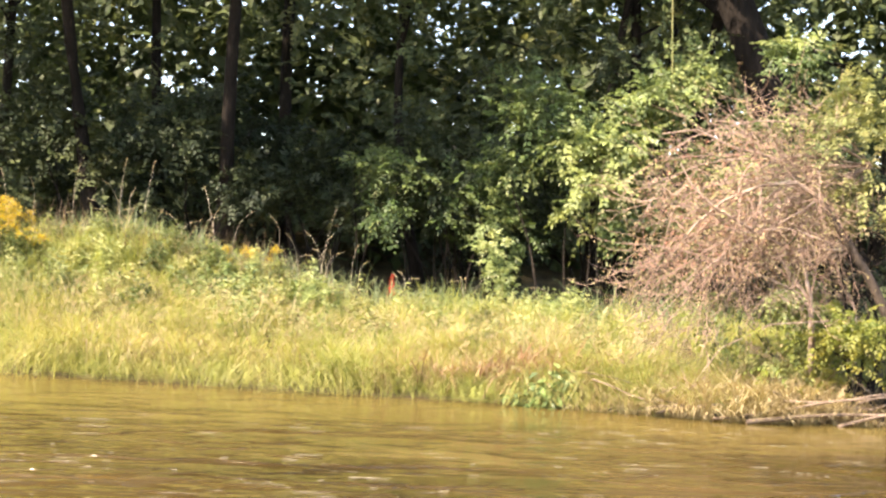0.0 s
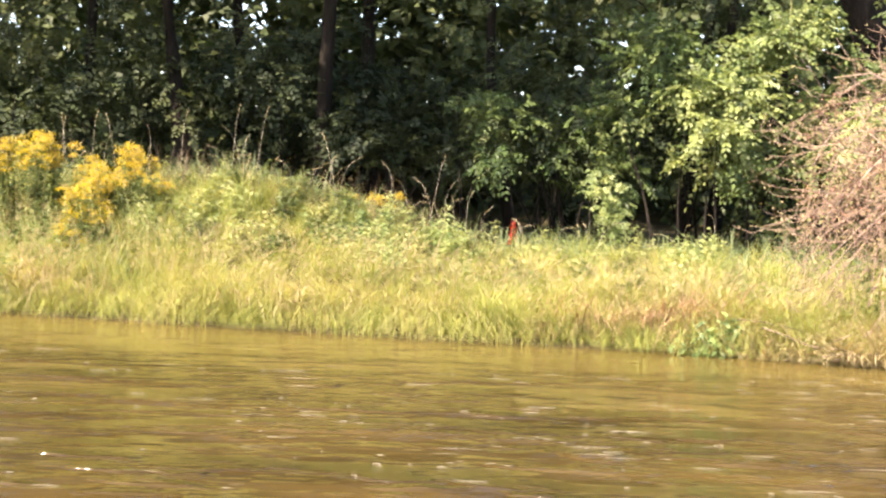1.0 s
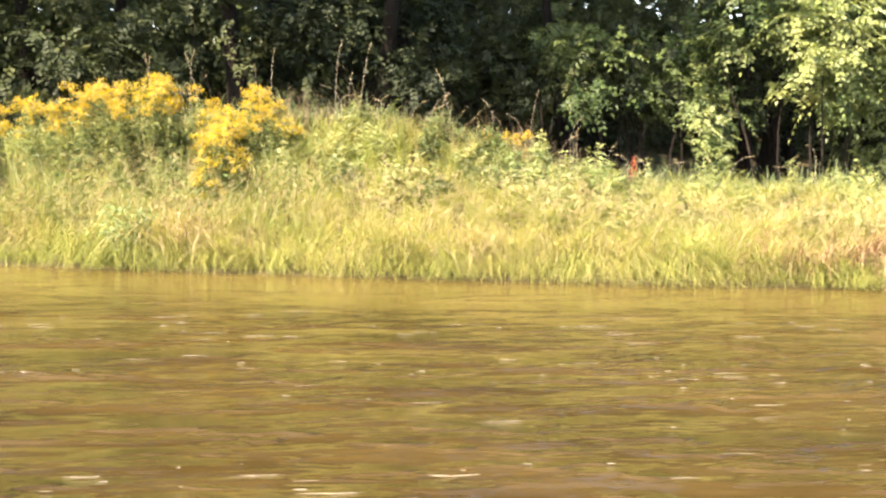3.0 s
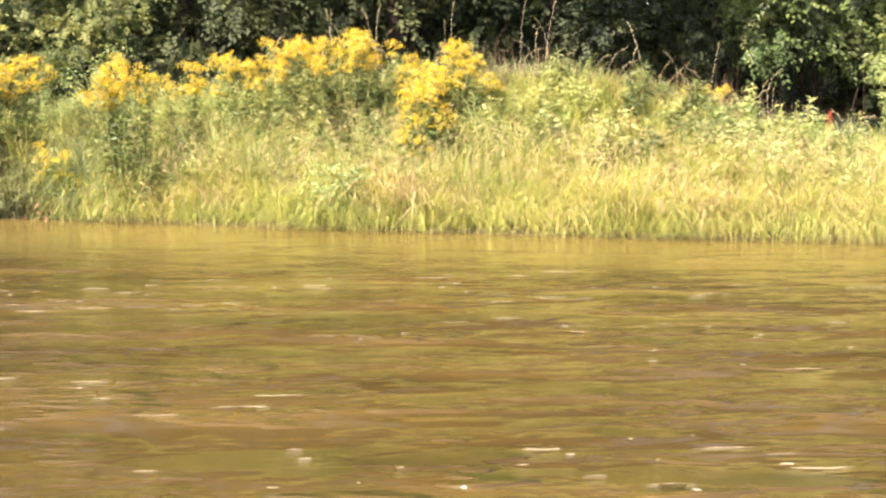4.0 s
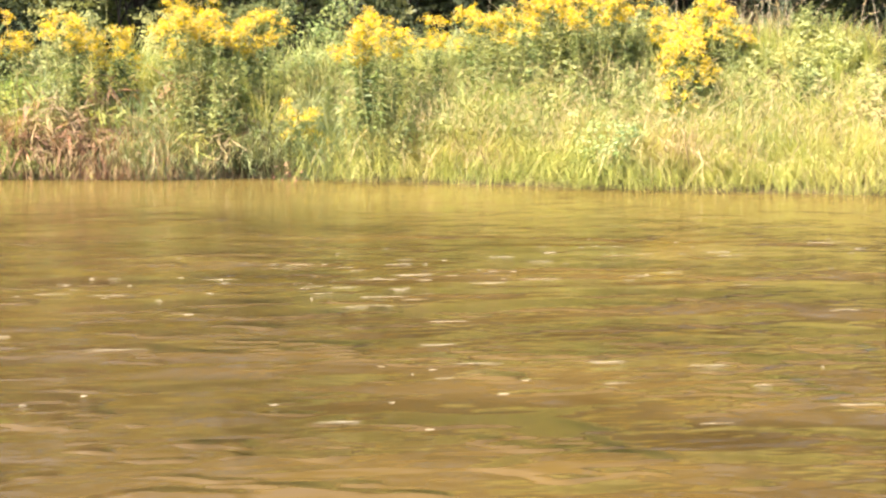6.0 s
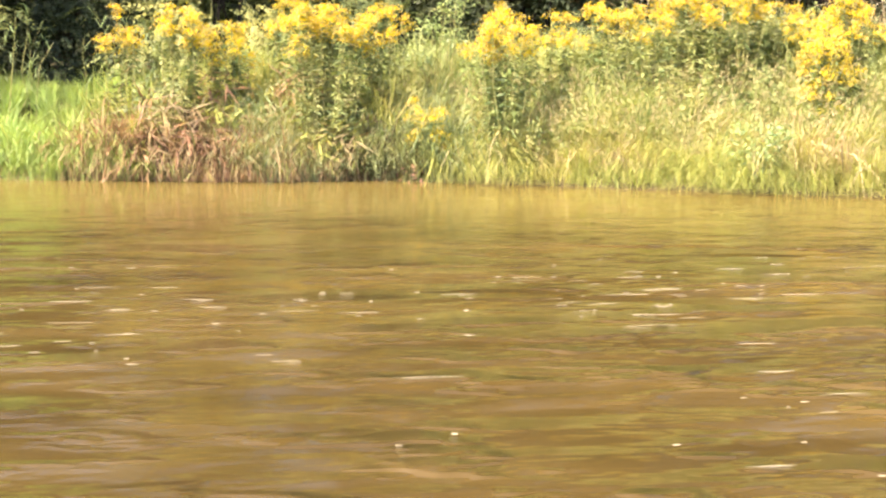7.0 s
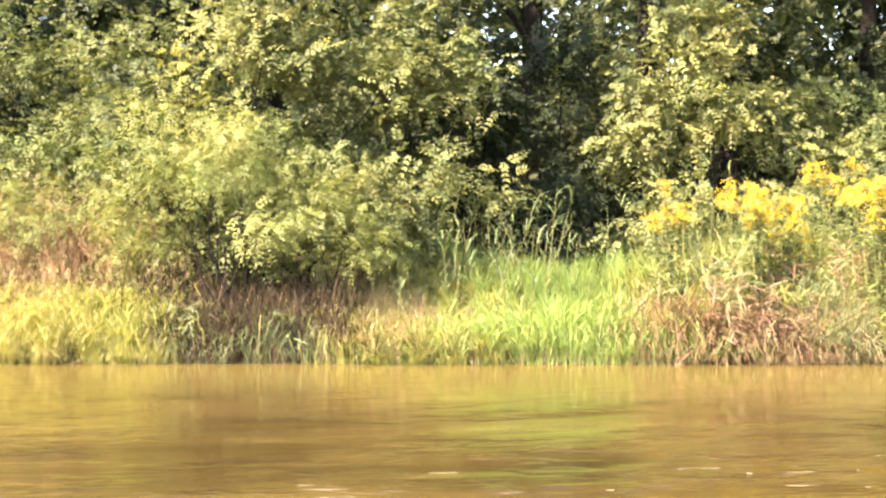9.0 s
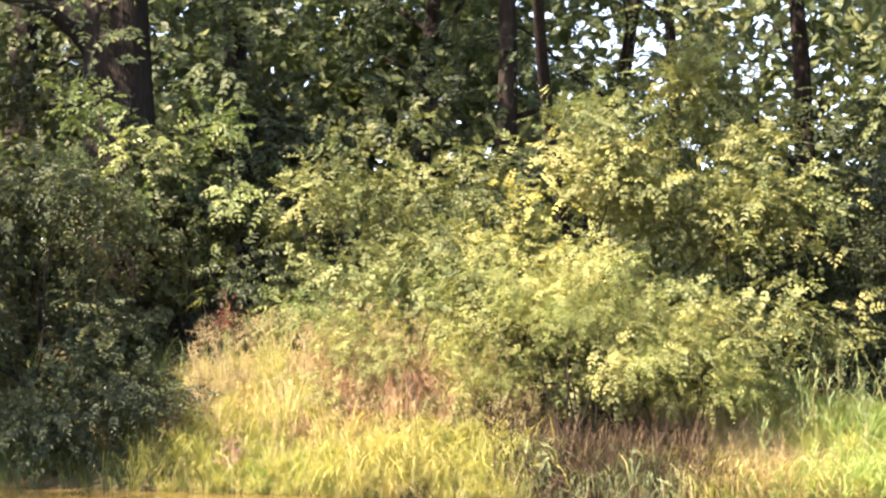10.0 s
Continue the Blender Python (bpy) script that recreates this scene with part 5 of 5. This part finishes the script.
def far_woods():
    rng = np.random.default_rng(91)
    n = 8600
    x = rng.uniform(-36, 20, n)
    z = 0.3 + 8.2 * rng.random(n)
    y = rng.uniform(24, 33, n)
    hole = np.sin(1.3 * x + 0.5 * z) * np.sin(0.8 * x - 0.9 * z + 2) + 0.5 * np.sin(2.7 * x + 1.9 * z)
    keep = (z < 2.0) | (hole < np.where(x > -6, 0.66, np.where(x < -13.5, 0.95, 0.5))) & (rng.random(n) < 1.15 - 0.05 * z)
    keep &= ~((x > -12.3) & (x < -5.5) & (z > 3.4) & (rng.random(n) < 0.5))
    c = np.stack([x, y, z + ground_z(x, y)], 1)[keep]
    V, F, T = clump_leaves(rng, c, rng.uniform(0.6, 1.0, len(c)), 12, 0.46, 0.7, 0.62, np.clip(rng.normal(0.35, 0.2, len(c)), 0, 1), shape=small_leaves)
    ob = tagged(part("far_woods", mesh_from("far_woods", V, F, CANOPY, T)), "dense dark woods farther back from the river", "woods", kind="stuff")


far_woods()


# ---- fallen dead tree and drift wood ----
def dead_tree():
    rng = np.random.default_rng(77)
    ob = thing("fallen_dead_tree", 8.9, 7.9, 0.1, "fallen dead tree with a tangle of bare grey-brown twigs", "dead tree")
    trunk = np.array([(8.95, 7.9, 0.05), (8.6, 7.75, 0.75), (8.25, 7.7, 1.4), (8.03, 7.68, 1.72), (7.82, 7.66, 2.02), (7.68, 7.66, 2.22), (7.45, 7.66, 2.36), (7.1, 7.68, 2.32), (6.74, 7.7, 2.16), (6.45, 7.7, 1.9), (6.2, 7.7, 1.55)])
    # shade on the lower trunk is put in as a darker wood colour
    part("trunk", mesh_from("trunk", *tube(trunk[:6], [0.07, 0.06, 0.05, 0.044, 0.036, 0.026], 8), SHADEWOOD, smooth=True), ob, "lower trunk, coloured darker for its shade")
    part("branch", mesh_from("branch", *tube(trunk[5:], [0.027, 0.023, 0.019, 0.015, 0.010, 0.004], 8), DEADWOOD, smooth=True), ob)
    for path, r in (([(7.7, 8.0, 2.5), (7.1, 7.9, 2.66), (6.84, 7.85, 2.70), (6.46, 7.8, 2.86), (6.1, 7.8, 2.8)], 0.018), ([(7.4, 7.7, 1.7), (6.88, 7.6, 1.94), (6.6, 7.55, 2.08), (6.39, 7.55, 2.26), (6.25, 7.55, 2.5)], 0.018), ([(7.72, 7.9, 0.35), (7.68, 7.75, 0.8), (7.64, 7.7, 1.22), (7.5, 7.7, 1.75)], 0.042), ([(7.8, 7.6, 1.0), (7.2, 7.5, 0.95), (6.7, 7.45, 0.7), (6.4, 7.4, 0.3)], 0.008)):
        q = np.array(path)
        part("branch", mesh_from("branch", *tube(q, np.linspace(r, 0.3 * r, len(q)), 7), DEADWOOD, smooth=True), ob)
    tips, tw = [], []
    origins = [trunk[3], trunk[5], trunk[6], trunk[7], np.array((7.7, 8.0, 2.5)), np.array((7.1, 7.9, 2.6)), np.array((7.64, 7.7, 1.2)), np.array((8.2, 8.0, 0.5)), np.array((8.3, 8.0, 2.6))]
    for i in range(50):
        o = origins[int(rng.integers(len(origins)))]
        if i % 3 == 2:
            e = np.array([rng.uniform(5.6, 7.8), rng.uniform(7.4, 8.2), rng.uniform(0.5, 1.3)])
        else:
            a = rng.uniform(0.2, 1.0) * math.pi
            rr = rng.uniform(0.65, 1.0)
            e = np.array([7.1 + 1.6 * rr * math.cos(a), 7.95 + rng.normal(0, 0.4), 1.45 + 1.55 * rr * math.sin(a) - (0.6 if rng.random() < 0.5 else 0)])
        p = bend_path(o, e, 9, rng, rng.uniform(0.02, 0.22), 0.05)
        if i < 22:
            part("branch", mesh_from("branch", *tube(p, np.linspace(rng.uniform(0.008, 0.016), 0.003, 9), 6), DEADWOOD, smooth=True), ob)
        else:
            tw.append(tube(p, np.linspace(0.010, 0.003, 9), 4))
        for _ in range(15):
            q = int(rng.integers(1, 8))
            d = unit(unit(p[q] - p[q - 1]) + 0.75 * rng.normal(size=3) + (0, 0, -0.12))
            e2 = p[q] + d * rng.uniform(0.25, 0.8)
            p2 = bend_path(p[q], e2, 5, rng, -0.06, 0.07)
            tw.append(tube(p2, np.linspace(0.0042, 0.0018, 5), 3))
            for _ in range(4):
                j = int(rng.integers(1, 5))
                d3 = unit(unit(p2[j] - p2[j - 1]) + 0.8 * rng.normal(size=3))
                e3 = p2[j] + d3 * rng.uniform(0.1, 0.35)
                tw.append(tube(bend_path(p2[j], e3, 3, rng, -0.05, 0.05), [0.0028, 0.0022, 0.0015], 3))
                tips.append(e3)
    part("twig_tangle", mesh_from("twig_tangle", *join(tw), TWIG), ob, "thin bare tangled twigs", kind="stuff")
    tips = np.array(tips)
    red = tips[(np.abs(tips[:, 0] - 6.5) < 0.6) & (np.abs(tips[:, 2] - 2.1) < 0.7)][::2]
    V, F, T = clump_leaves(rng, red, np.full(len(red), 0.09), 4, 0.035, 0.9, 0.45, rng.normal(0.5, 0.25, len(red)))
    part("dry_foliage", mesh_from("dry_foliage", V, F, DRYLEAF, T), ob, "withered reddish brown leaves")
    V, F, T = clump_leaves(rng, tips, np.full(len(tips), 0.08), 3, 0.034, 0.9, 0.4, rng.normal(0.5, 0.2, len(tips)), shape=small_leaves)
    part("withered_foliage", mesh_from("withered_foliage", V, F, STRAW, T), ob, "small bleached withered leaves")


dead_tree()
bush("bush", "yellow-green shrub growing through the dead branches", 8.3, 8.0, 0.75, 0.5, 3.75, 130, BUSHLEAF, 0.07, 390, per=45, tint=(0.7, 0.15), low=0.5, shape=small_leaves)
bush("bush", "yellow-green shrub growing through the dead branches", 8.25, 7.55, 0.7, 0.35, 1.4, 80, YELLEAF, 0.06, 391, per=40, rc=(0.14, 0.24), tint=(0.3, 0.15))
bush("bush", "yellow-green shrub growing through the dead branches", 7.7, 8.3, 0.9, 0.4, 1.7, 70, WILLOW, 0.06, 392, per=44, rc=(0.15, 0.26), tint=(0.45, 0.15))
grass("drift_straw", "bleached straw matted at the river edge", STRAW, 5200, (5.7, 8.2), (-0.1, 0.9), (0.3, 0.7), tint=(0.75, 0.15), edge=0.3, lean=0.9, bend=(0.6, 1.6), towards=(-0.2, -0.2), seed=17)


def drift_log(a, b, r, seed, label):
    rng = np.random.default_rng(seed)
    p = bend_path(a, b, 8, rng, 0.02, 0.03)
    rad = np.linspace(r, r * 0.45, 8) * (1 + rng.normal(0, 0.08, 8))
    o = tagged(part("driftwood", mesh_from("driftwood", *tube(p, 0.45 * rad, 8), DRIFT, smooth=True)), label, "driftwood", "driftwood at the waterline")
    return o


for i, (a, b, r) in enumerate([((6.6, 7.25, 0.03), (8.4, 7.3, 0.30), 0.035), ((6.9, 7.15, 0.02), (9.3, 7.25, 0.14), 0.05), ((7.3, 7.3, 0.22), (9.6, 7.5, 0.38), 0.03), ((5.5, 7.8, 0.32), (6.3, 7.5, 0.05), 0.02), ((6.1, 7.5, 0.04), (7.4, 7.4, 0.16), 0.025), ((7.8, 7.2, 0.0), (8.9, 7.35, 0.25), 0.04), ((5.3, 8.0, 0.38), (5.9, 7.75, 0.30), 0.014), ((-18.0, 13.15, 0.0), (-17.75, 13.3, 0.45), 0.012), ((-17.85, 13.1, 0.02), (-17.6, 13.25, 0.2), 0.012)]):
    drift_log(a, b, r, 500 + i, "bleached driftwood branch lying at the waterline")


dr = np.random.default_rng(13)
for i in range(16):
    a = (dr.uniform(6.3, 8.6), dr.uniform(7.15, 7.6), dr.uniform(0.02, 0.3))
    w = dr.uniform(-0.7, 0.7)
    drift_log(a, (a[0] + w, a[1] + dr.uniform(-0.2, 0.2), max(0.02, a[2] + dr.uniform(-0.25, 0.25))), dr.uniform(0.010, 0.022), 530 + i, "thin bleached drift branch tangled at the bank")
# lowest straw tint puts the cavity's shade into the roots
grass("root_mat", "matted roots and dead stalks under the driftwood, tinted dark for shade", STRAW, 2200, (6.7, 9.2), (-0.05, 0.4), (0.15, 0.4), lean=0.9, bend=(0.3, 1.4), tint=(0.06, 0.08), seed=193)


# ---- foam flecks and pale streaks on the river ----
def foam():
    """Flecks in drifting lanes: thin pale streaks drawn out along the ripples, and small thicker flakes."""
    rng = np.random.default_rng(23)
    V, F, k = [], [], 0
    for _ in range(150):
        cx, cy = rng.uniform(-20, 7), rng.uniform(-1.5, 6.2)
        for _ in range(int(rng.integers(2, 11))):
            x, y = cx + rng.normal(0, 0.7), cy + rng.normal(0, 0.3)
            if y > 6.8:
                continue
            streak = rng.random() < 0.5
            half = rng.uniform(0.03, 0.13) if streak else rng.uniform(0.008, 0.028)
            r, m = (rng.uniform(0.003, 0.007) if streak else rng.uniform(0.005, 0.012)), 12
            a = np.arange(m) * 2 * np.pi / m
            q = 1 + 0.28 * rng.normal(size=m)
            bow = rng.normal(0, 0.15) * half
            ring = np.stack([x + half * q * np.cos(a), y + r * q * np.sin(a) + bow * np.cos(a) ** 2, np.full(m, 0.0002)], 1)
            mid = np.array([x, y + 0.3 * bow, 0])
            V.append(np.concatenate([ring, ring * (1, 1, 0) + (0, 0, 0.0010) + 0.35 * (mid - ring) * (1, 1, 0), [mid + (0, 0, 0.0012)]]))
            for j in range(m):
                n = (j + 1) % m
                F += [[k + j, k + n, k + m + n], [k + j, k + m + n, k + m + j], [k + m + j, k + m + n, k + 2 * m]]
            k += 2 * m + 1
    tagged(part("foam_flecks", mesh_from("foam_flecks", np.concatenate(V), np.array(F), FOAM)), "white foam flecks and thin pale streaks on brown water", "foam", kind="stuff")


foam()
